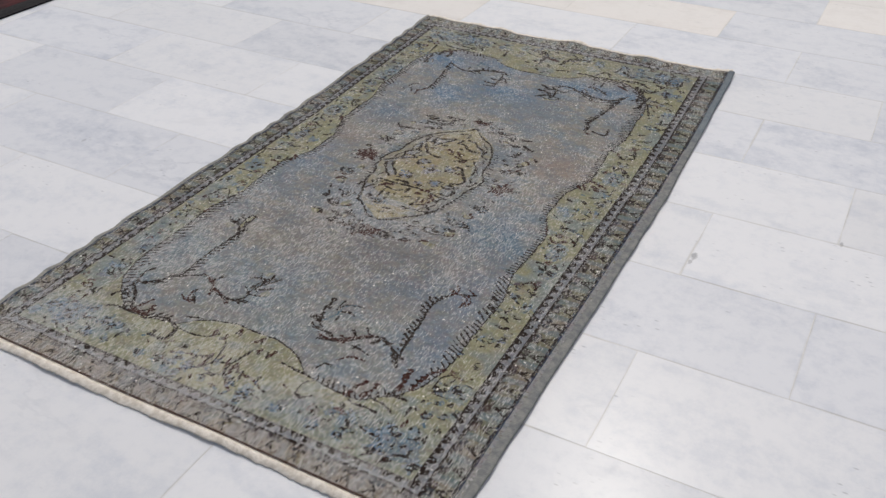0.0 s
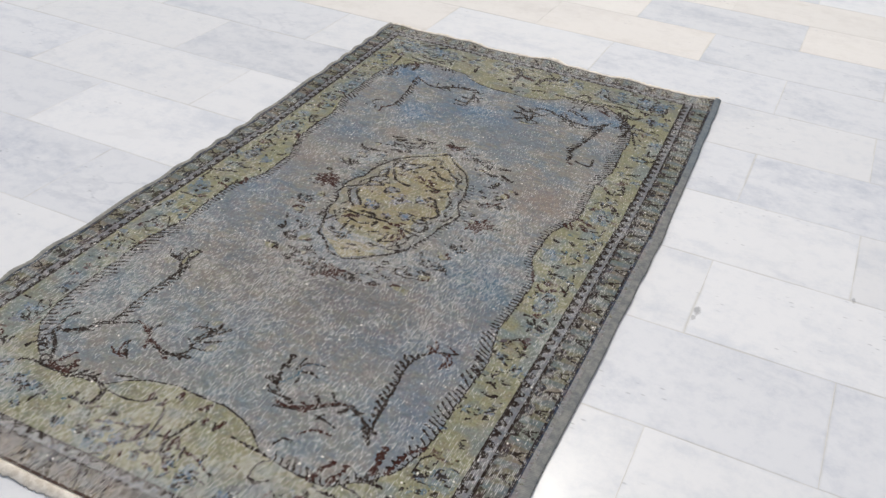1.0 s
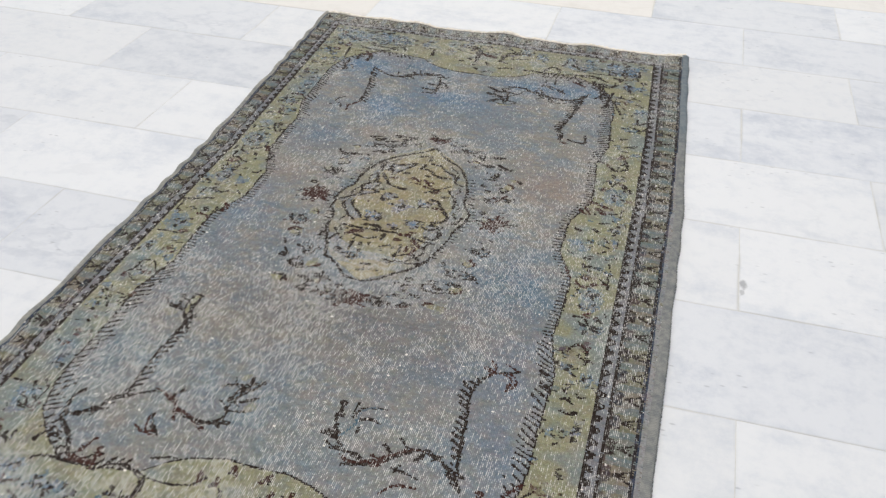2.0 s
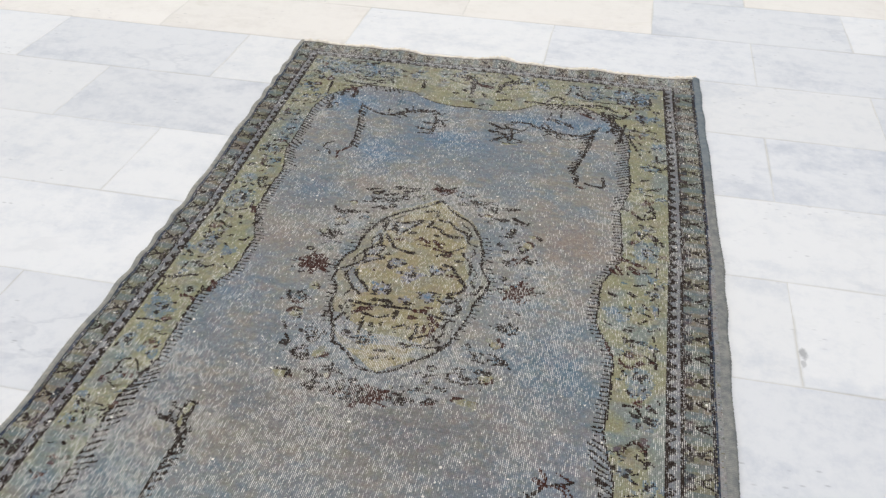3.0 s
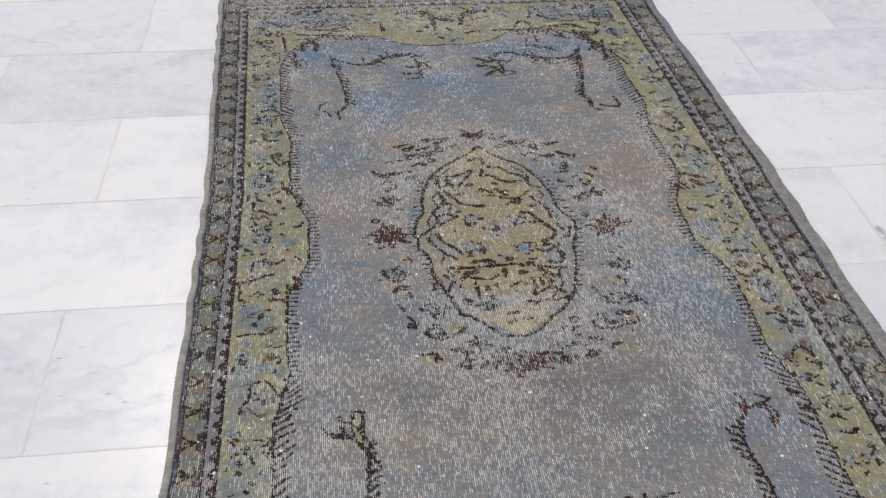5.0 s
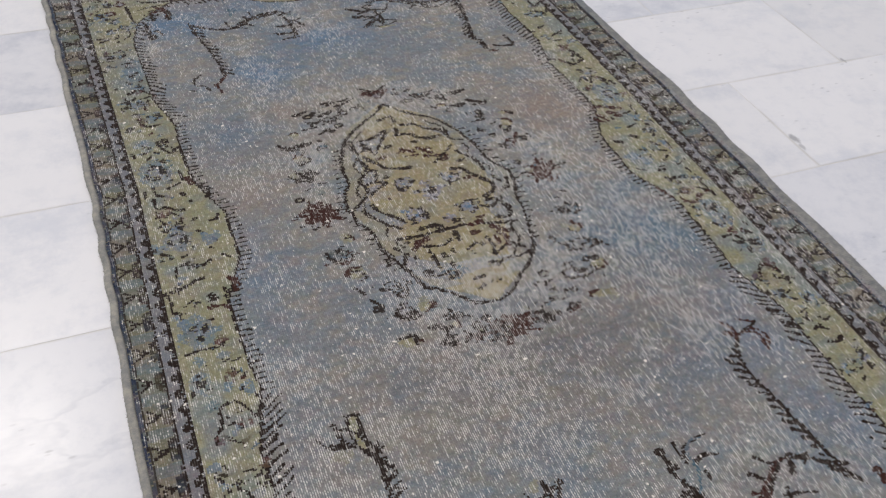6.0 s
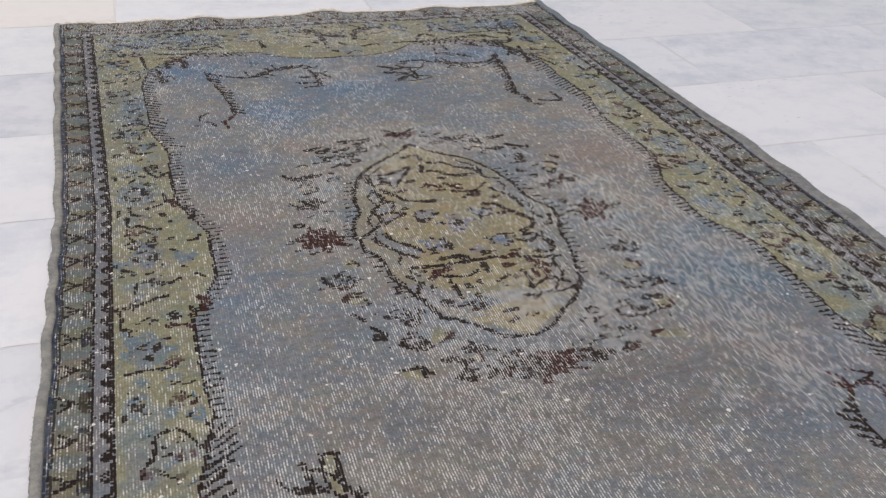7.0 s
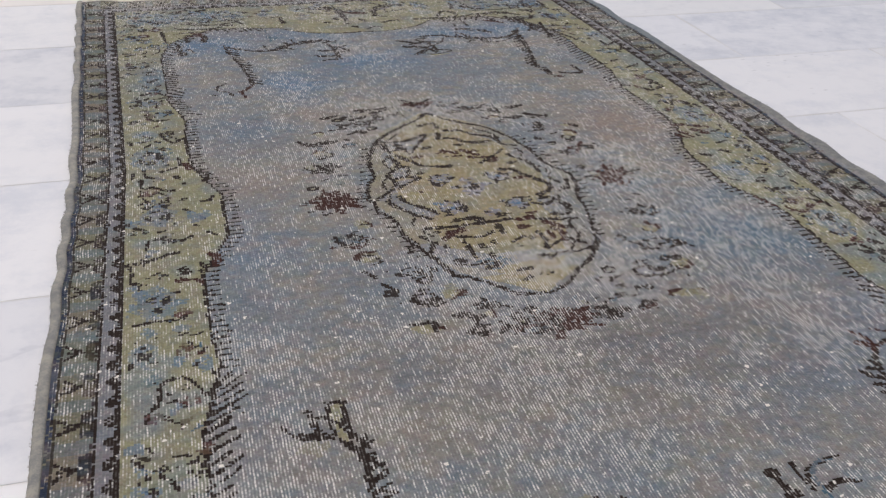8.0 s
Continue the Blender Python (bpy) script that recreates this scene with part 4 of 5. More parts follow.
# the medallion's inside: grey-blue lobes and blossoms on olive, all edged in dark knots
LOBE = lin(118, 126, 138)
for shape in ([(-101, 88), (-86, 85), (-95, 56), (-112, 53), (-117, 69)],
              [(69, -49), (90, -50), (103, -70), (92, -98), (70, -95), (63, -63)],
              [(-139, -14), (-121, -4), (-113, -25), (-94, -44), (-81, -63), (-94, -74), (-110, -61), (-126, -36)],
              [(-157, -8), (-144, 3), (-116, 42), (-80, 48), (-104, 31), (-118, 19), (-121, -4), (-139, -14)],
              [(94, -29), (109, -33), (124, -25), (116, -57), (116, -92), (105, -71), (90, -50)],
              [(-102, 173), (-77, 177), (-53, 182), (-29, 194), (-54, 156), (-70, 134), (-76, 154), (-91, 148)],
              [(76, 98), (100, 122), (117, 95), (121, 52), (131, -2), (109, -33), (101, -9), (103, 33), (100, 60)],
              [(-117, 135), (-105, 145), (-96, 108), (-112, 90)],
              [(30, 200), (60, 180), (88, 160), (80, 140), (60, 165)]):
    filled(shape, LOBE, 0.7)
ring_band = medallion & (oval - MU < 0.030 + 0.012 * soft_noise(0.03, 0.03)) & (MV < 0.23)
tint(ring_band * (0.45 + 0.4 * step(GU - 0.6 * GV, -0.05, 0.10)) * (0.5 + 0.7 * soft_noise(0.02, 0.02)).clip(0, 1), lin(128, 130, 131))
rim = oval - MU - 0.024 - 0.005 * np.sin(GV * 95 + 0.6) - 0.004 * lumps
stain(np.s_[:, :], medallion & (np.abs(rim) < 0.0021) & (MV < 0.205) & (coarse > 0.22), INK, 0.95)
filled([(-134, -134), (-110, -138), (-77, -162), (-44, -179), (5, -179), (34, -182), (72, -197), (23, -206), (-17, -207), (-58, -213), (-96, -197), (-124, -172)], lin(130, 134, 142), 0.75)
for at in ((-51, 34), (38, 31), (-56, -51), (35, -54)):
    leaf(at, 36, 32, GREYISH, 0.95), leaf(at, 36, 32, DARK, 0.8, True), leaf(at, 10, 9, BLUE, 0.9)
for at, wide, high in (((-9, -2), 42, 34), ((-9, 26), 24, 16), ((-10, -74), 26, 22), ((14, 10), 18, 14), ((-34, 8), 16, 14)):
    leaf(at, wide, high, GREYISH, 0.8), leaf(at, wide * 0.8, high * 0.8, DARK, 0.3)
leaf((-44, -200), 34, 26, TEAL, 0.95), leaf((-48, -206), 34, 14, DARK, 0.5)
leaf((-70, -36), 26, 18, BLUE, 0.6)
line(1, 5.4, DARK, (-103, 181), (-77, 178), (-52, 184), (-28, 196))
line(1, 4.8, DARK, (-30, 190), (-54, 156), (-71, 131), (-76, 154))
line(1, 5.1, DARK, (-106, 173), (-103, 150), (-89, 149), (-81, 165))
line(1, 5.2, DARK, (-106, 128), (-98, 104), (-101, 88), (-121, 64), (-116, 42), (-125, 21), (-144, 3), (-157, -8))
line(1, 5.2, DARK, (-101, 88), (-86, 85), (-95, 56), (-112, 53))
line(1, 5.8, DARK, (-93, 129), (-79, 107), (-64, 88), (-35, 78), (-23, 76))
line(1, 5.2, DARK, (-96, 56), (-80, 48), (-104, 31), (-118, 19))
line(1, 4.8, DARK, (-121, -4), (-113, -25), (-94, -44), (-81, -63))
line(1, 5.2, DARK, (-139, -14), (-126, -36), (-110, -61), (-94, -74))
line(1, 5.8, DARK, (-108, -98), (-79, -101), (-55, -101), (-24, -99), (6, -98), (36, -101), (64, -109), (98, -116))
line(1, 10.6, DARK, (-43, -83), (-32, -91))
line(1, 8.6, BROWN, (-89, -129), (-75, -116), (-60, -111))
line(1, 9.6, BROWN, (24, -100), (39, -98))
line(1, 7.6, BROWN, (55, -114), (74, -132))
line(1, 4.8, DARK, (-69, -140), (-67, -164), (-66, -181))
line(1, 5.2, DARK, (-74, -127), (-43, -134), (-24, -126))
line(1, 6.1, DARK, (103, -70), (92, -98), (70, -95))
line(1, 5.2, DARK, (69, -49), (90, -50), (78, -67), (61, -62))
line(1, 5.4, DARK, (46, 51), (65, 45), (85, 13), (101, -9), (94, -29), (71, -41))
line(1, 5.2, DARK, (76, 98), (100, 60), (103, 33))
line(1, 4.8, DARK, (131, -2), (124, -25), (109, -33))
line(1, 4.8, DARK, (6, 205), (33, 200), (43, 183), (71, 169), (81, 137), (100, 128))
line(1, 5.8, DARK, (-16, 177), (6, 176), (22, 161), (41, 150))
line(1, 6.6, BROWN, (-21, 134), (-2, 121))
line(1, 6.6, BROWN, (11, 127), (28, 108))
line(1, 6.6, BROWN, (15, 101), (52, 93))
line(1, 4.8, DARK, (25, 78), (55, 101), (73, 118))
line(1, 4.8, DARK, (-94, -192), (-73, -199), (-52, -193))
line(1, 6.6, DARK, (-44, -179), (-44, -205), (-57, -210))
line(1, 4.8, DARK, (26, -205), (41, -195), (71, -195), (95, -189))
line(1, 5.2, DARK, (-25, -222), (-6, -221))
line(1, 5.2, DARK, (-23, -245), (-13, -239))
line(1, 4.8, DARK, (32, -180), (54, -166), (70, -164), (84, -178))
line(1, 4.8, DARK, (33, -138), (37, -157), (32, -176))
line(1, 6.6, BROWN, (59, -135), (65, -149), (62, -165))
line(1, 4.8, DARK, (-5, -155), (11, -146), (24, -153))
line(1, 4.8, DARK, (82, -132), (86, -153), (76, -170))
line(1, 4.8, DARK, (-119, -118), (-110, -138), (-118, -160))
line(1, 5.2, DARK, (-138, -112), (-135, -135), (-142, -152))
line(1, 4.8, DARK, (-1, 284), (-25, 257), (-51, 240), (-83, 214), (-108, 189), (-123, 162), (-135, 131), (-141, 92), (-142, 63), (-153, 44), (-161, 16), (-160, -20), (-162, -38))
line(1, 4.8, DARK, (-162, -38), (-148, -56), (-141, -81), (-140, -115), (-132, -131))
line(1, 4.8, DARK, (-105, -217), (-89, -225), (-69, -240), (-54, -259), (-40, -272), (-10, -277), (10, -272), (31, -257), (52, -235), (75, -217))
line(1, 4.8, DARK, (-1, 284), (19, 256), (36, 238), (59, 222), (76, 207), (92, 179), (102, 157), (111, 126), (118, 96), (120, 67), (128, 44), (141, 25), (142, -9), (135, -35), (126, -61), (123, -95), (116, -120))
line(1, 4.8, DARK, (-131, -131), (-124, -155), (-113, -187), (-105, -214))
line(1, 4.8, DARK, (116, -120), (110, -150), (98, -185), (75, -217))
for at, wide, high, colour in (((-64, 118), 24, 7, BROWN), ((-30, 124), 22, 7, BROWN), ((0, 110), 24, 7, BROWN), ((30, 122), 22, 7, BROWN), ((50, 84), 20, 7, BROWN), ((-40, 148), 18, 7, DARK), ((10, 148), 18, 7, DARK), ((-10, 190), 9, 26, DARK),
                              ((-22, 234), 24, 6, DARK), ((-2, 222), 8, 22, DARK), ((-84, 160), 10, 16, DARK), ((56, 152), 24, 7, DARK), ((76, 70), 20, 6, DARK), ((-74, 62), 18, 6, DARK), ((70, 20), 16, 6, BROWN), ((-86, 4), 12, 6, BROWN),
                              ((-60, -86), 22, 10, DARK), ((4, -84), 20, 9, DARK), ((50, -86), 22, 9, BROWN), ((18, -120), 16, 9, BROWN), ((-12, -120), 10, 20, DARK), ((-46, -156), 14, 8, DARK), ((0, -166), 16, 7, DARK), ((48, -148), 8, 18, BROWN),
                              ((-96, -150), 8, 20, DARK), ((-100, -112), 12, 10, DARK), ((-30, -152), 8, 18, DARK), ((20, -196), 22, 7, DARK), ((-86, -184), 18, 8, DARK), ((8, -238), 22, 6, DARK), ((96, -146), 8, 18, DARK)):
    leaf(at, wide * 1.1, high * 1.25, colour, 0.8)

# the wreath: dark rosettes, buds and sprigs
for at, wide, high in (((-209, 110), 44, 26), ((203, 101), 46, 22), ((205, -113), 46, 24)):
    leaf(at, wide, high, DARK, 0.8)
leaf((-207, -113), 46, 30, BROWN, 0.6, True), leaf((-207, -113), 16, 10, DARK, 0.8)
for at in ((-210, 0), (203, -4)):
    leaf(at, 58, 44, BROWN, 0.9), leaf(at, 40, 54, BROWN, 0.75), leaf(at, 76, 10, BROWN, 0.6)
for at, wide, high, su, sv in (((-205, 160), 18, 22, -0.3, 1), ((-186, -72), 18, 16, 1, 0.5), ((-195, -153), 28, 22, -0.6, 0.7), ((188, -162), 24, 26, 0.7, 0.5), ((204, 156), 20, 20, 0.6, 0.6), ((-119, -253), 26, 18, 0.8, -0.4),
                               ((182, -252), 22, 20, 0.5, -0.7), ((-167, -315), 30, 16, 0.6, 0.7), ((149, -315), 26, 16, -0.7, 0.6), ((-88, -302), 12, 14, 1, 0), ((105, 244), 20, 12, 0, 1), ((-193, 232), 16, 10, 0, 1), ((208, 187), 18, 14, 1, 0.3)):
    bud(at, wide, high, su, sv)
for at, wide, high in (((-154, -259), 42, 22), ((155, -266), 44, 18), ((-150, -200), 40, 22), ((178, -202), 42, 22), ((103, 287), 40, 22), ((-119, 259), 26, 18)):
    leaf(at, wide * 1.1, high * 1.15, DARK, 0.9, True)
for at, wide, high in (((-215, 195), 14, 14), ((-188, 197), 24, 10), ((-160, 200), 16, 8), ((-152, 260), 22, 12), ((-100, 262), 18, 12), ((-169, 294), 20, 8), ((-132, 288), 26, 9), ((-105, 313), 22, 11), ((-86, 296), 10, 14), ((-56, 283), 26, 8), ((-66, 318), 22, 9),
                       ((48, 313), 26, 9), ((74, 296), 16, 9), ((146, 279), 30, 8), ((184, 231), 24, 10), ((146, 238), 22, 10), ((166, 190), 20, 14), ((226, 186), 12, 12), ((190, 128), 16, 8), ((-182, 79), 18, 8),
                       ((-104, -330), 14, 16), ((-84, -287), 20, 10), ((-70, -337), 22, 12), ((-58, -312), 14, 14), ((-120, -296), 14, 9), ((-186, -238), 14, 12), ((99, -327), 18, 14), ((62, -333), 24, 12), ((110, -292), 24, 9), ((80, -300), 14, 10), ((172, -238), 26, 10), ((206, -206), 16, 14), ((130, -240), 16, 9), ((-38, -305), 12, 10)):
    leaf(at, wide * 1.2, high * 1.25, DARK, 0.88)
for at, wide, high in (((-14, -335), 100, 12), ((-14, -335), 36, 40), ((-40, -346), 40, 10), ((18, -322), 40, 10), ((-2, 326), 56, 12), ((-2, 322), 22, 26)):
    leaf(at, wide, high * 1.15, BROWN, 0.85)
cloud(1, 10, OLIVE, (-193, 232))
cloud(1, 9, OLIVE, (-188, -68))
cloud(1, 10, OLIVE, (-194, -158))
line(1, 3, DARK, (-204, -147), (-189, -151), (-184, -166))
spray(1, 17, DARK, (-208, 105))
spray(1, 16, DARK, (-210, -105))
cloud(1, 9, OLIVE, (-119, -246))
cloud(1, 11, OLIVE, (-168, -311))
line(1, 3, DARK, (-180, -304), (-154, -305))
line(1, 4, DARK, (-154, -305), (-156, -321))
cloud(1, 11, OLIVE, (164, -319))
line(1, 4, DARK, (-121, -330), (-109, -322), (-108, -306))
line(1, 4, DARK, (-82, -337), (-69, -333), (-61, -344))
line(1, 4, DARK, (46, -340), (53, -328), (67, -326))
line(1, 4, DARK, (60, -307), (77, -303))
line(1, 4, BROWN, (95, -331), (107, -329))
line(1, 3, BROWN, (-54, -351), (-32, -348))
line(1, 4, BROWN, (-40, -313), (-17, -329), (-8, -345), (6, -356))
line(1, 4, BROWN, (23, -314), (3, -332), (-13, -352))
line(1, 4, BROWN, (-41, -326), (-12, -332), (17, -327))
line(1, 3, BROWN, (10, -346), (30, -353))
line(1, 4, BROWN, (-235, -663), (-205, -672), (-179, -694), (-161, -708))
line(1, 3, DARK, (-201, -669), (-185, -654))
line(1, 5, DARK, (-161, -708), (-139, -709), (-121, -711), (-103, -708), (-95, -691), (-98, -671))
line(1, 4, DARK, (-98, -671), (-96, -652), (-88, -635), (-75, -619), (-65, -600))
line(1, 3, DARK, (-98, -671), (-117, -658))
line(1, 3, DARK, (-96, -652), (-81, -664))
line(1, 3, DARK, (-88, -635), (-110, -616), (-127, -629))
line(1, 3, DARK, (-110, -616), (-115, -600))
line(1, 3, DARK, (-87, -626), (-88, -591))
line(1, 3, DARK, (-78, -648), (-58, -636))
line(1, 3, DARK, (-103, -708), (-90, -716))
line(1, 3, DARK, (-134, -710), (-127, -726))
line(1, 3, BROWN, (-211, -725), (-202, -755), (-183, -762))
line(1, 3, DARK, (-266, -482), (-292, -438), (-314, -428))
line(1, 3, DARK, (-296, -457), (-325, -451))
line(1, 3, DARK, (-283, -449), (-277, -414))
line(1, 3, DARK, (-272, -504), (-277, -522))
line(1, 3, DARK, (-276, -533), (-253, -544))
line(1, 4, DARK, (84, -691), (106, -703), (123, -704))
line(1, 4, DARK, (79, -668), (96, -679), (114, -696))
line(1, 3, TEAL, (102, -675), (117, -644), (116, -621), (130, -602), (148, -600))
line(1, 5, DARK, (80, -601), (92, -633))
line(1, 3, DARK, (107, -596), (106, -622))
line(1, 3, DARK, (126, -647), (126, -663))
line(1, 4, BROWN, (116, -712), (134, -721), (161, -712), (176, -702), (200, -686), (224, -669), (244, -669))
line(1, 4, DARK, (244, -669), (270, -678), (290, -690), (316, -704))
line(1, 7, BROWN, (168, -700), (179, -710))
line(1, 3, DARK, (203, -658), (219, -670))
line(1, 3, DARK, (243, -684), (243, -667))
line(1, 3, DARK, (260, -684), (273, -670))
line(1, 3, DARK, (209, -722), (213, -707))
line(1, 3, DARK, (269, -539), (289, -564))
line(1, 4, DARK, (262, -494), (282, -510))
line(1, 3, BROWN, (298, -428), (308, -447))
line(1, 3, BROWN, (324, -430), (348, -442))
line(1, 3, BROWN, (302, -465), (326, -457), (343, -470), (338, -489))
line(1, 4, DARK, (-287, 687), (-262, 672), (-233, 652), (-204, 648), (-179, 670), (-149, 685), (-120, 695), (-91, 695), (-70, 676))
line(1, 3, DARK, (-204, 648), (-211, 679))
line(1, 3, DARK, (-179, 670), (-157, 648))
line(1, 3, DARK, (-149, 685), (-153, 711))
line(1, 4, DARK, (-87, 684), (-82, 646), (-80, 602), (-88, 574))
line(1, 3, DARK, (-82, 646), (-53, 653))
line(1, 3, DARK, (-79, 617), (-54, 616))
line(1, 3, DARK, (-122, 603), (-80, 595))
line(1, 3, DARK, (-116, 574), (-88, 577))
line(1, 3, DARK, (-100, 632), (-86, 629))
line(1, 4, DARK, (72, 636), (109, 648), (145, 642))
line(1, 3, DARK, (109, 648), (97, 666), (127, 680))
line(1, 3, DARK, (145, 642), (162, 672), (198, 657))
line(1, 3, DARK, (77, 607), (114, 621), (145, 642))
line(1, 3, DARK, (84, 578), (104, 599), (116, 570))
line(1, 3, DARK, (118, 599), (146, 591))
line(1, 3, TEAL, (-194, 780), (-190, 724), (-193, 701))
line(1, 3, TEAL, (-190, 732), (-171, 740))
line(1, 6, DARK, (-61, 926), (-25, 918), (-7, 886), (-10, 844))
line(1, 6, DARK, (136, 919), (88, 917), (63, 885), (55, 842))
line(1, 10, BROWN, (19, 877), (34, 863))
line(1, 4, DARK, (-41, 836), (-29, 844))
line(1, 3, DARK, (19, 818), (28, 809))
line(1, 3, DARK, (63, 792), (94, 807), (98, 792))
line(1, 4, DARK, (164, 684), (184, 666), (210, 646), (236, 626), (265, 626), (297, 644), (321, 659))
line(1, 3, DARK, (184, 666), (191, 692))
line(1, 3, DARK, (210, 646), (198, 631))
line(1, 3, DARK, (230, 631), (229, 653))
line(1, 4, DARK, (321, 659), (311, 593), (294, 522), (279, 469), (291, 455), (290, 429))
line(1, 3, DARK, (312, 614), (297, 622))
line(1, 3, DARK, (302, 564), (286, 572))
line(1, 3, DARK, (294, 522), (279, 530))
line(1, 3, DARK, (284, 489), (269, 493))
line(1, 5, OLIVE, (101, 568), (137, 570))
line(1, 3, DARK, (82, 582), (109, 573), (146, 584))
line(1, 4, DARK, (209, 754), (201, 715))
line(1, 3, DARK, (234, 714), (262, 706))
line(1, 5, DARK, (320, 785), (347, 768), (364, 736), (365, 700))
line(1, 4, DARK, (398, 735), (388, 650))

# small scattered leaves in the main border
scatter = random.Random(11)
for _ in range(190):
    u, v = scatter.uniform(0.405, 0.472), scatter.uniform(-0.95, 0.95)
    if scatter.random() < 0.35:
        u, v = scatter.uniform(0.0, 0.42), scatter.choice((-1, 1)) * scatter.uniform(0.87, 0.95)
    a, n = scatter.uniform(0, 3.14), scatter.uniform(4, 9)
    p0 = (1000 * u * scatter.choice((-1, 1)), 1000 * v)
    line(1, scatter.uniform(2.6, 4.2), scatter.choice((DARK, DARK, BROWN, TEAL)), p0, (p0[0] + n * math.cos(a), p0[1] + n * math.sin(a)))

# wreath of loose sprays round the medallion, and sprays among the border's vines
for k in range(36):
    a, far = 2 * math.pi * (k + scatter.uniform(-0.4, 0.4)) / 36, scatter.choice((0.90, 1.0, 1.08)) + scatter.uniform(-0.03, 0.03)
    spray(1, scatter.uniform(6, 13), scatter.choice((TEAL, GREYISH, GREYISH, GREYISH, OLIVE)), (-10 + 208 * far * math.cos(a), 316 * far * math.sin(a)), scatter.uniform(0.2, 0.42))
for _ in range(330):
    if scatter.random() < 0.62:
        p0 = (scatter.choice((-1, 1)) * scatter.uniform(410, 478), scatter.uniform(-950, 945))
    else:
        p0 = (scatter.uniform(-420, 420), scatter.choice((-1, 1)) * scatter.uniform(868, 950))
    spray(1, scatter.uniform(7, 13), scatter.choice((BLUE, BLUE, TEAL, GREYISH, BROWN)), p0, scatter.uniform(0.2, 0.42))
for k in range(44):
    a, far = 2 * math.pi * (k + scatter.uniform(-0.5, 0.5)) / 44, scatter.uniform(0.88, 1.12)
    p0 = (-10 + 208 * far * math.cos(a), 316 * far * math.sin(a))
    if scatter.random() < 0.30:
        ring(1, scatter.uniform(4.5, 7), scatter.choice((OLIVE, GREYISH, OLIVE)), p0)
    else:
        b, n = scatter.uniform(-0.6, 0.6), scatter.uniform(6, 13)
        line(1, scatter.uniform(2.4, 3.8), scatter.choice((DARK, DARK, TEAL)), p0, (p0[0] + n * math.cos(b), p0[1] + n * math.sin(b)))
spray(1, 17, DARK, (-30, -338), 0.45), spray(1, 17, DARK, (44, -326), 0.45)
rosette(26, 22, (-391, -908))
rosette(20, 18, (314, -910))
rosette(30, 24, (438, -916))
rosette(22, 26, (462, -738))
rosette(16, 14, (-71, -957))
rosette(14, 14, (-406, -998))
rosette(21, 30, (-450, -198))
rosette(13, 16, (-464, -292))
rosette(24, 32, (-451, 192))
rosette(17, 24, (-431, 524))
rosette(13, 16, (-451, 276))
rosette(24, 34, (446, 188))
rosette(22, 30, (444, -198))
rosette(22, 22, (-445, 7))

# guard stripes round the four sides, mitred at the corners
s_left, s_right = (-GU - 0.487) / 0.064, (GU - 0.489 - 0.009 * step(GV, 0.0, 0.6)) / 0.084
s_near, s_far = (-GV - 0.968) / 0.073, (GV - 0.956) / 0.080
S = np.maximum(np.maximum(s_left, s_right), np.maximum(s_near, s_far))
along_v = np.maximum(s_left, s_right) >= np.maximum(s_near, s_far)
repeat = np.where(GU < 0, np.interp(GV * 1000, [-1033, -98, 17, 142, 727, 1002], [-18, -2, 0, 2, 13, 18]), np.interp(GV * 1000, [-1082, -118, 479, 1010], [-19, -2, 9, 18.8]))
A = np.where(along_v, 55 * repeat, GU * 1000) + 3 * lumps
guard = S > 0
tint(guard * 1.0, lin(112, 109, 90))
chunk = np.floor(A / 55.0 + 0.5).astype(int)
tint((guard & (np.sin(chunk * 2.3) > 0.45)) * 0.35, lin(96, 114, 122))
tint((guard & (np.sin(chunk * 1.7 + 2) > 0.5)) * 0.45, lin(124, 112, 104))
gap = np.abs(A % 55.0 - 27.5) / 27.5
tint((guard & (gap < 0.30)) * 0.5, lin(92, 110, 120))
tint((guard & (S < 0.34)) * 0.85, lin(120, 121, 127))
saw = np.abs(A % 27.5 - 13.75) / 13.75
tint((guard & ~along_v & (S > 0.36) & (GV < 0)) * 0.5, lin(120, 104, 92))
stain(np.s_[:, :], guard & (S < 0.07 + 0.14 * step(saw, 0.15, 0.8) + 0.02 * lumps), INK)
stain(np.s_[:, :], guard & (np.abs(S - 0.335 - 0.02 * lumps) < 0.040), INK)
lobe = np.abs(A % 55.0 - 27.5) / 27.5
stain(np.s_[:, :], guard & (S > 0.34) & (S < 0.38 + 0.17 * step(lobe, 0.30, 0.50) + 0.03 * lumps), np.array(lin(38, 27, 25)), 0.97)
prong = 27.5 - np.abs(A % 55.0 - 27.5)
T = (S - 0.56) / 0.31
fork = (T > 0) & (T < 1.05) & (((prong < 1.7) & (T < 0.8)) | (np.abs(prong - 11.5 * np.clip(T - 0.1, 0, 1)) < 2.1 + 0.8 * (1 - T)))
stain(np.s_[:, :], guard & fork, INK)
stain(np.s_[:, :], guard & (S > np.where(GU < 0, 0.93, 0.91)) & (S < np.where(GU < 0, 9.0, 1.0)) & along_v, lin(46, 55, 72))
stain(np.s_[:, :], guard & (np.abs(S - np.where(GU < 0, 0.905, 0.935) - 0.02 * lumps) < 0.032) & (coarse > 0.25) & along_v, INK, 0.85)
stain(np.s_[:, :], guard & (S >= 1.0) & (GU > 0) & along_v, lin(142, 141, 141))
stain(np.s_[:, :], guard & (S > 0.93) & ~along_v, BROWNISH, 0.8)

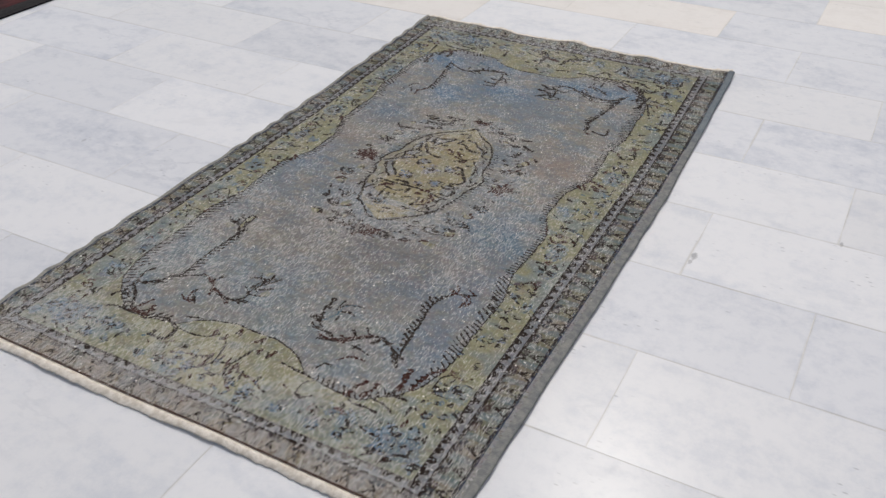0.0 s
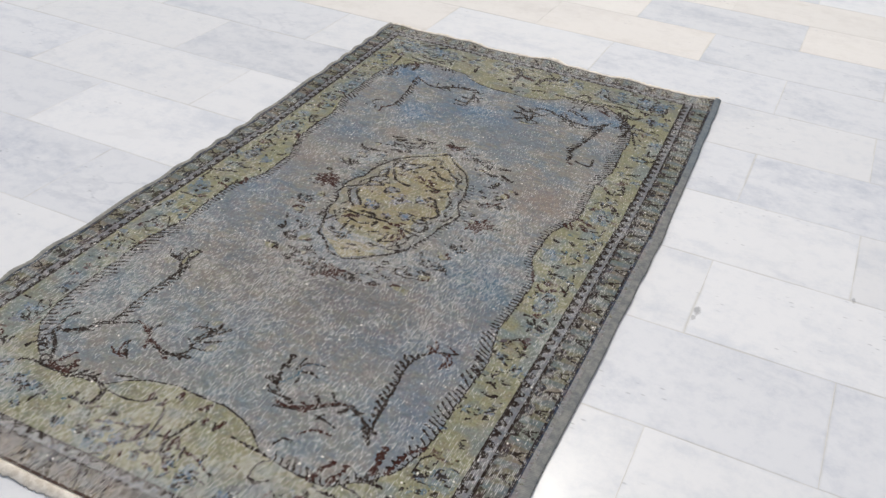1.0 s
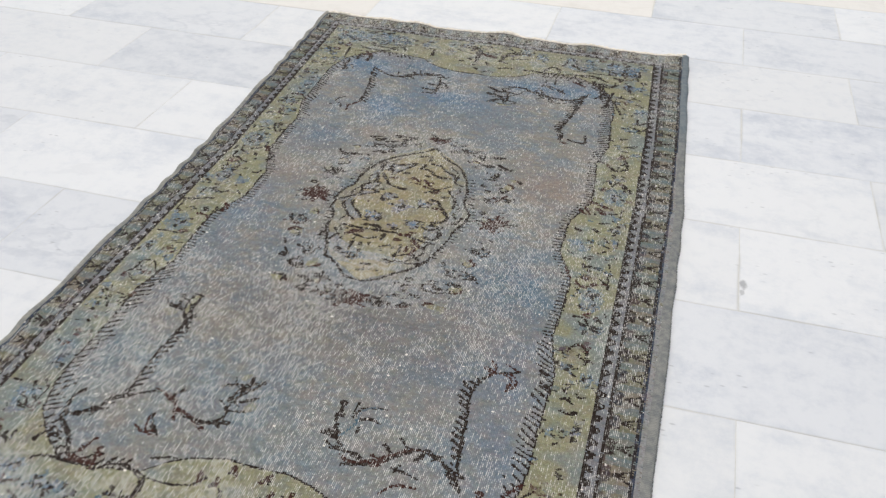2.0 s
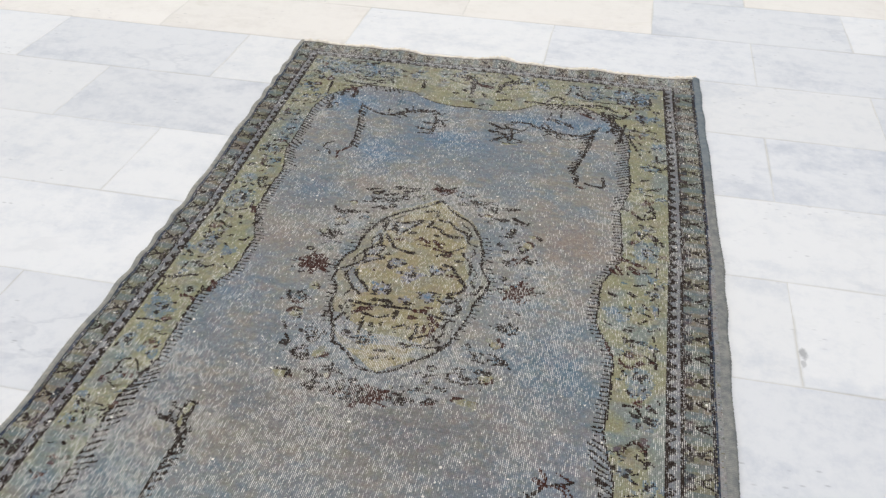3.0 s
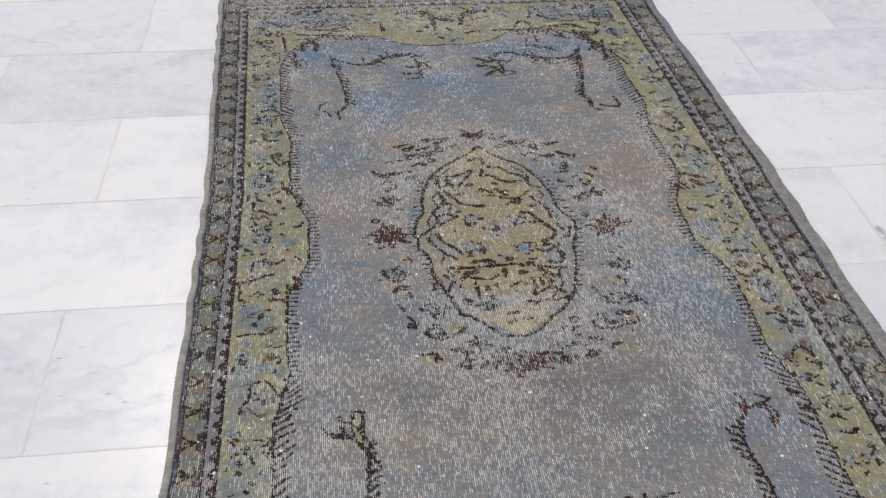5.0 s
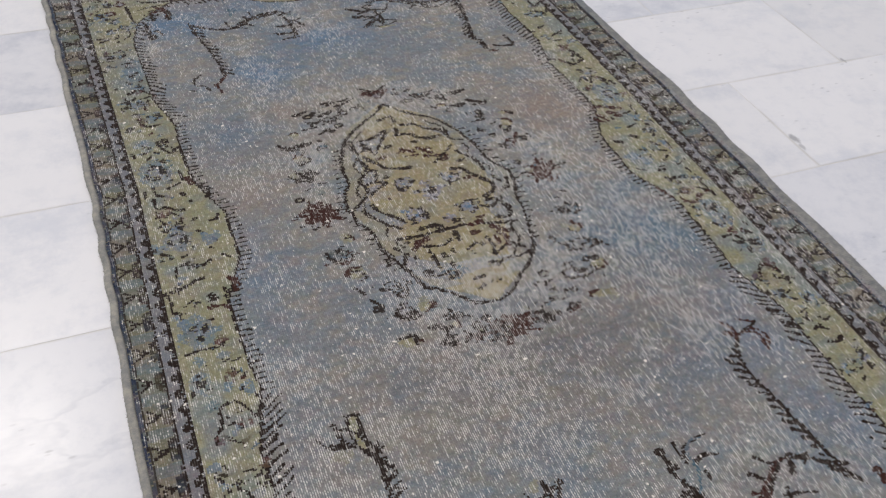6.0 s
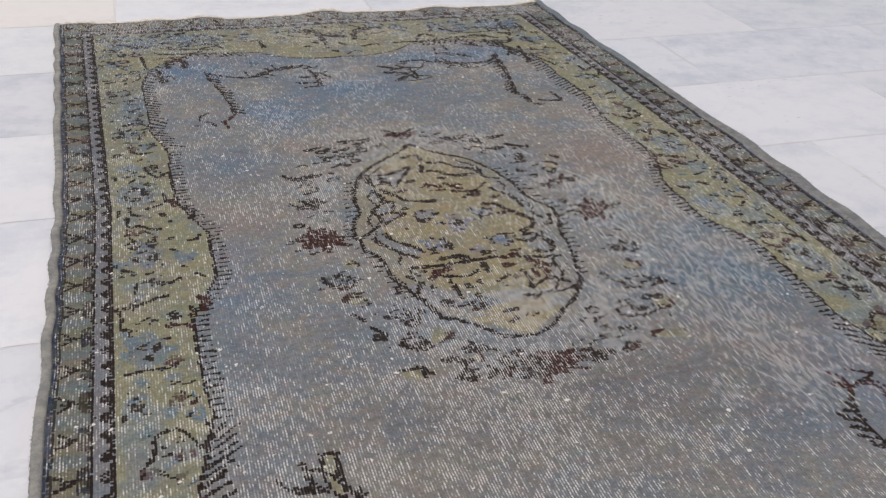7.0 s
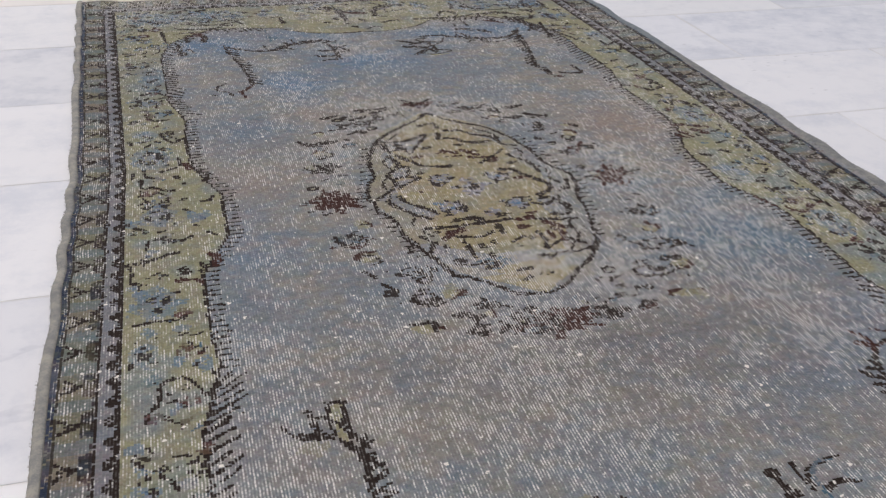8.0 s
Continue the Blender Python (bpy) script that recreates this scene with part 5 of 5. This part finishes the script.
# small uneven flushes of other dyes, all over
for colour, share in ((lin(150, 124, 116), 0.18), (lin(128, 130, 98), 0.18), (lin(90, 116, 134), 0.20), (lin(108, 102, 116), 0.20)):
    tint(share * step(0.5 * soft_noise(0.030, 0.022) + 0.5 * soft_noise(0.009, 0.007), 0.48, 0.78) * (pile_low < 0.9), colour)
# dye varies from knot to knot
dye *= (0.84 + 0.26 * rng.random((NV, NU, 1)) + 0.06 * rng.random((NV, NU, 3))) * (0.92 + 0.16 * soft_noise(0.02, 0.006)[..., None])
# wear: bare warps come through in broad, uneven zones
wear = 0.545 + 0.17 * (soft_noise(0.16, 0.12) - 0.5) + 0.18 * (soft_noise(0.045, 0.060) - 0.5) + 0.08 * (soft_noise(0.012, 0.018) - 0.5)
wear += 0.03 * step(-GV, 0.0, 0.5) + 0.14 * (guard & (GV > 0.95)) + 0.03 * medallion + 0.03 * (medallion & (GV < -0.09)) + 0.035 * (halo & (np.hypot((GU + 0.01) / 0.25, GV / 0.37) > 0.72)) + 0.12 * step(-GV, 0.78, 0.9) * ~guard
wear += 0.05 * np.exp(-((GU + 0.1) / 0.3) ** 2) * np.exp(-((GV + 0.35) / 0.25) ** 2)
wear -= 0.06 * (pile_low > 0.9) + 0.03 * (guard & (GU < 0) & (GV > -0.45)) - 0.14 * (guard & ~along_v & (GV < 0)) - 0.06 * (guard & (GV < -0.6)) + 0.2 * (guard & (S > 0.95))
wear = np.clip(wear, 0, 1)


def rug_place(u, v):
    """World place of the rug's point (u, v): the cloth leans a little at the far end and ripples along its edges."""
    y = v - 0.16
    far = np.clip(y / 0.89, 0, 1.2)
    x = u - 0.103 - 0.035 * far
    near_left, near_right = np.exp(-(u + 0.562) / 0.035), np.exp(-(0.602 - u) / 0.03)
    at_far, at_near = np.exp(-(1.05 - v) / 0.05), np.exp(-(v + 1.062) / 0.03)
    z = 0.0016 * near_left * (1 + np.sin(v * 49 + 4.0 * np.sin(v * 8.3))) + 0.0014 * near_right * (1 + np.sin(v * 27 + 3 * np.sin(v * 7)))
    z = z + 0.005 * at_far * np.clip(0.4 + np.sin(u * 21 + 1.0) + 0.6 * np.sin(u * 47), 0, 2) + 0.002 * at_near * (1 + np.sin(u * 17))
    x = x - 0.0014 * near_left * np.sin(v * 49 + 4.0 * np.sin(v * 8.3)) + 0.0012 * near_right * np.sin(v * 27 + 3 * np.sin(v * 7))
    y = y + 0.006 * at_far * np.sin(u * 13 + 0.6) + 0.003 * at_near * np.sin(u * 9)
    return x, y, z


rug = new("rug")
rug.location = (-0.1, -0.16, FLOOR)
tagged(rug, "worn blue-grey and olive oriental rug lying flat on white marble tiles", "rug")


def weave(name, mask, label):
    """The knots of a mask as one mesh with dye, wear and weave coordinates."""
    rows, cols = np.nonzero(mask)
    ids = np.arange((NU + 1) * (NV + 1)).reshape(NV + 1, NU + 1)
    quads = np.stack([ids[rows, cols], ids[rows, cols + 1], ids[rows + 1, cols + 1], ids[rows + 1, cols]], 1)
    used, flat = np.unique(quads, return_inverse=True)
    cu, cv = np.meshgrid(UL + KNOT_U * np.arange(NU + 1), VN + KNOT_V * np.arange(NV + 1))
    x, y, z = rug_place(cu, cv)
    co = np.stack([x, y, z + KNOT_Z], -1).reshape(-1, 3)[used] - np.array(rug.location)
    data = bpy.data.meshes.new(name)
    data.vertices.add(len(used))
    data.vertices.foreach_set("co", co.ravel())
    data.loops.add(flat.size)
    data.loops.foreach_set("vertex_index", flat.ravel().astype(np.int32))
    data.polygons.add(len(quads))
    data.polygons.foreach_set("loop_start", np.arange(0, flat.size, 4, dtype=np.int32))
    data.polygons.foreach_set("loop_total", np.full(len(quads), 4, dtype=np.int32))
    data.update(calc_edges=True)
    colour = data.attributes.new("dye", "FLOAT_COLOR", "FACE")
    colour.data.foreach_set("color", np.c_[dye[rows, cols], np.ones(len(rows))].ravel().astype(np.float32))
    worn = data.attributes.new("wear", "FLOAT", "FACE")
    worn.data.foreach_set("value", wear[rows, cols].astype(np.float32))
    uv = data.uv_layers.new(name="weave")
    uv.data.foreach_set("uv", np.stack([cu, cv], -1).reshape(-1, 2)[used][flat.ravel()].ravel().astype(np.float32))
    data.materials.append(PILE)
    data.shade_smooth()
    data.validate()
    ob = new(name, data)
    ob.parent = rug
    return tagged(ob, label=label)


low = np.pad(pile_low - 0.8 * lumps, ((0, 1), (0, 1)), mode="edge")
KNOT_Z = 0.0006 * (rng.random((NV + 1, NU + 1)) - 0.5) - 0.0007 * (low + np.roll(low, 1, 0) + np.roll(low, 1, 1)) / 3
weave("field", ~border & ~medallion, "worn blue-grey pile with bare pale warps")
weave("medallion", medallion & ~border, "olive pointed medallion with dark outlined lobes")
weave("main_border", border & ~guard, "olive border with blue blossoms and dark vines")
weave("guard_stripe", guard, "narrow dark patterned guard stripes")


def strip(name, outline, path, material, label):
    """A tube of a given outline swept along a path of rug points."""
    verts, faces = [], []
    k = len(outline(0))
    for i, (u, v) in enumerate(path):
        for du, dv, dz in outline(i):
            x, y, z = rug_place(np.float64(u + du), np.float64(v + dv))
            verts.append((float(x) - rug.location.x, float(y) - rug.location.y, float(z) + dz - FLOOR))
    for i in range(len(path) - 1):
        for j in range(k):
            faces.append((i * k + j, i * k + (j + 1) % k, (i + 1) * k + (j + 1) % k, (i + 1) * k + j))
    faces += [tuple(range(k - 1, -1, -1)), tuple(range((len(path) - 1) * k, len(path) * k))]
    return mesh_object(name, verts, faces, material, rug, label, smooth=True)


def side_cord(u, half, material, label):
    wraps = random.Random(int(u * 1000))
    size = [1 + wraps.uniform(-0.06, 0.06) for _ in range(700)]
    path = [(u, v) for v in np.linspace(-1.05, 1.045, 700)]

    def outline(i):
        s = size[i] * (1.0 if i % 3 else 0.95)
        return [(half * s * math.cos(a), 0, 0.0042 * s * math.sin(a) - 0.0034) for a in np.linspace(0, 2 * math.pi, 11)[:-1]]

    strip("selvedge", outline, path, material, label)


side_cord(-0.5578, 0.0064, CORD, "thin grey-blue overcast edge cord")
side_cord(0.5897, 0.0117, BINDING, "broad grey-blue overcast edge binding")

edge = random.Random(4)
jog = [edge.uniform(-0.0016, 0.0016) + 0.0012 * math.sin(k * 0.21 + 2 * math.sin(k * 0.047)) for k in range(420)]
strip("end_band", lambda i: [(0, -0.021 + jog[i], -0.0066), (0, -0.020 + jog[i], -0.0052), (0, -0.012, -0.0030 + jog[i] * 0.3), (0, 0.002, -0.0012), (0, 0.002, -0.0066)],
      [(u, -1.041) for u in np.linspace(-0.556, 0.592, 420)], BAND, "cream flat-woven cotton end band")
strip("end_band", lambda i: [(0, 0.016 + 2.4 * jog[i], -0.0066), (0, 0.016 + 2.4 * jog[i], -0.0020), (0, 0.004, -0.0004 + jog[i] * 0.3), (0, -0.002, -0.0010), (0, -0.002, -0.0066)],
      [(u, 1.036) for u in np.linspace(-0.556, 0.592, 420)], BAND, "frayed cream cotton end band")


def backing():
    """The underside of the cloth, closed, a few millimetres below the pile."""
    nu, nv = 90, 160
    verts, faces = [], []
    for low in (0, 1):
        for v in np.linspace(VN, VF, nv):
            for u in np.linspace(UL, UR, nu):
                x, y, z = rug_place(u, v)
                verts.append((x - rug.location.x, y - rug.location.y, z - FLOOR - (0.0070 if low else 0.0030)))
    for low in (0, 1):
        for i in range(nv - 1):
            for j in range(nu - 1):
                k = low * nu * nv + i * nu + j
                q = (k, k + 1, k + nu + 1, k + nu)
                faces.append(q[::-1] if low else q)
    mesh_object("backing", [tuple(map(float, p)) for p in verts], faces, BACK, rug, "coarse brown woven back")


backing()


def fringe():
    """Short frayed warp ends along the far edge, too many to count."""
    rnd = random.Random(21)
    verts, faces = [], []
    for _ in range(260):
        u, length, lean, w = rnd.uniform(-0.552, 0.588), rnd.uniform(0.003, 0.009), rnd.uniform(-0.006, 0.006), rnd.uniform(0.0005, 0.0010)
        x, y, z = (float(c) for c in rug_place(u, 1.048))
        x, y, z = x - rug.location.x, y - rug.location.y, z - FLOOR - 0.004
        rise = rnd.uniform(-0.0025, -0.0005)
        k = len(verts)
        for f, r in ((0, 1.0), (0.5, 0.9), (1, 0.4)):
            cx, cy, cz = x + lean * f * f, y + length * f, z + rise * f
            verts += [(cx - w * r, cy, cz), (cx + w * r, cy, cz), (cx, cy, cz + 1.6 * w * r)]
        for s in (0, 3):
            faces += [(k + s + a, k + s + b, k + s + 3 + b, k + s + 3 + a) for a, b in ((0, 1), (1, 2), (2, 0))]
    ob = mesh_object("fringe", verts, faces, BAND, rug, "short frayed cream threads")
    tagged(ob, kind="stuff")


fringe()


def fuzz():
    """Loose wool hairs that stand out from the overcast sides, too many to count."""
    rnd = random.Random(33)
    verts, faces = [], []
    for _ in range(900):
        out = rnd.choice((-1, 1))
        u, v = (-0.5630 if out < 0 else 0.600), rnd.uniform(-1.04, 1.04)
        x, y, z = (float(c) for c in rug_place(u, v))
        x, y, z = x - rug.location.x, y - rug.location.y, z - FLOOR - rnd.uniform(0.002, 0.006)
        reach, along, w = out * rnd.uniform(0.0005, 0.0030), rnd.uniform(-0.005, 0.005), rnd.uniform(0.0002, 0.0005)
        k = len(verts)
        for f, r in ((0, 1.0), (0.55, 0.9), (1, 0.4)):
            cx, cy, cz = x + reach * f, y + along * f * f, z + 0.0016 * math.sin(3 * f)
            verts += [(cx, cy - w * r, cz), (cx, cy + w * r, cz), (cx, cy, cz + 1.6 * w * r)]
        for q in (0, 3):
            faces += [(k + q + a, k + q + b, k + q + 3 + b, k + q + 3 + a) for a, b in ((0, 1), (1, 2), (2, 0))]
    ob = mesh_object("fuzz", verts, faces, CORD, rug, "loose pale wool hairs along the sides")
    tagged(ob, kind="stuff")


fuzz()


# ---- a second, dark red rug farther along the terrace ----
def second_rug():
    other = new("rug")
    other.location = (-2.75, 0.35, FLOOR)
    other.rotation_euler = (0, 0, radians(-1.5))
    tagged(other, "dark red rug with a black edge lying on marble tiles", "rug")
    for name, x0, x1, z1, mat, label in (("field", -0.60, 0.565, 0.0085, RED, "deep red worn pile"), ("selvedge", 0.565, 0.64, 0.0092, BLACK, "black edge binding"), ("selvedge", -0.64, -0.60, 0.0092, BLACK, "black edge binding")):
        bm = bmesh.new()
        nx, ny = max(2, int((x1 - x0) / 0.02)), 110
        grid = [[bm.verts.new((x0 + (x1 - x0) * i / nx, -1.0 + 2.0 * j / ny, z1 * (1.0 if 0 < i < nx else 0.75) + 0.0012 * noise.noise((i * 0.7, j * 0.5, x0)))) for i in range(nx + 1)] for j in range(ny + 1)]
        base = [[bm.verts.new((v.co.x, v.co.y, 0.0012)) for v in row] for row in grid]
        for j in range(ny):
            for i in range(nx):
                bm.faces.new((grid[j][i], grid[j][i + 1], grid[j + 1][i + 1], grid[j + 1][i]))
                bm.faces.new((base[j][i], base[j + 1][i], base[j + 1][i + 1], base[j][i + 1]))
            bm.faces.new((grid[j][0], grid[j + 1][0], base[j + 1][0], base[j][0]))
            bm.faces.new((grid[j][nx], base[j][nx], base[j + 1][nx], grid[j + 1][nx]))
        for i in range(nx):
            bm.faces.new((grid[0][i], base[0][i], base[0][i + 1], grid[0][i + 1]))
            bm.faces.new((grid[ny][i], grid[ny][i + 1], base[ny][i + 1], base[ny][i]))
        part(name, bm, mat, other, label)


second_rug()
lay_tiles()
lay_far_tiles()
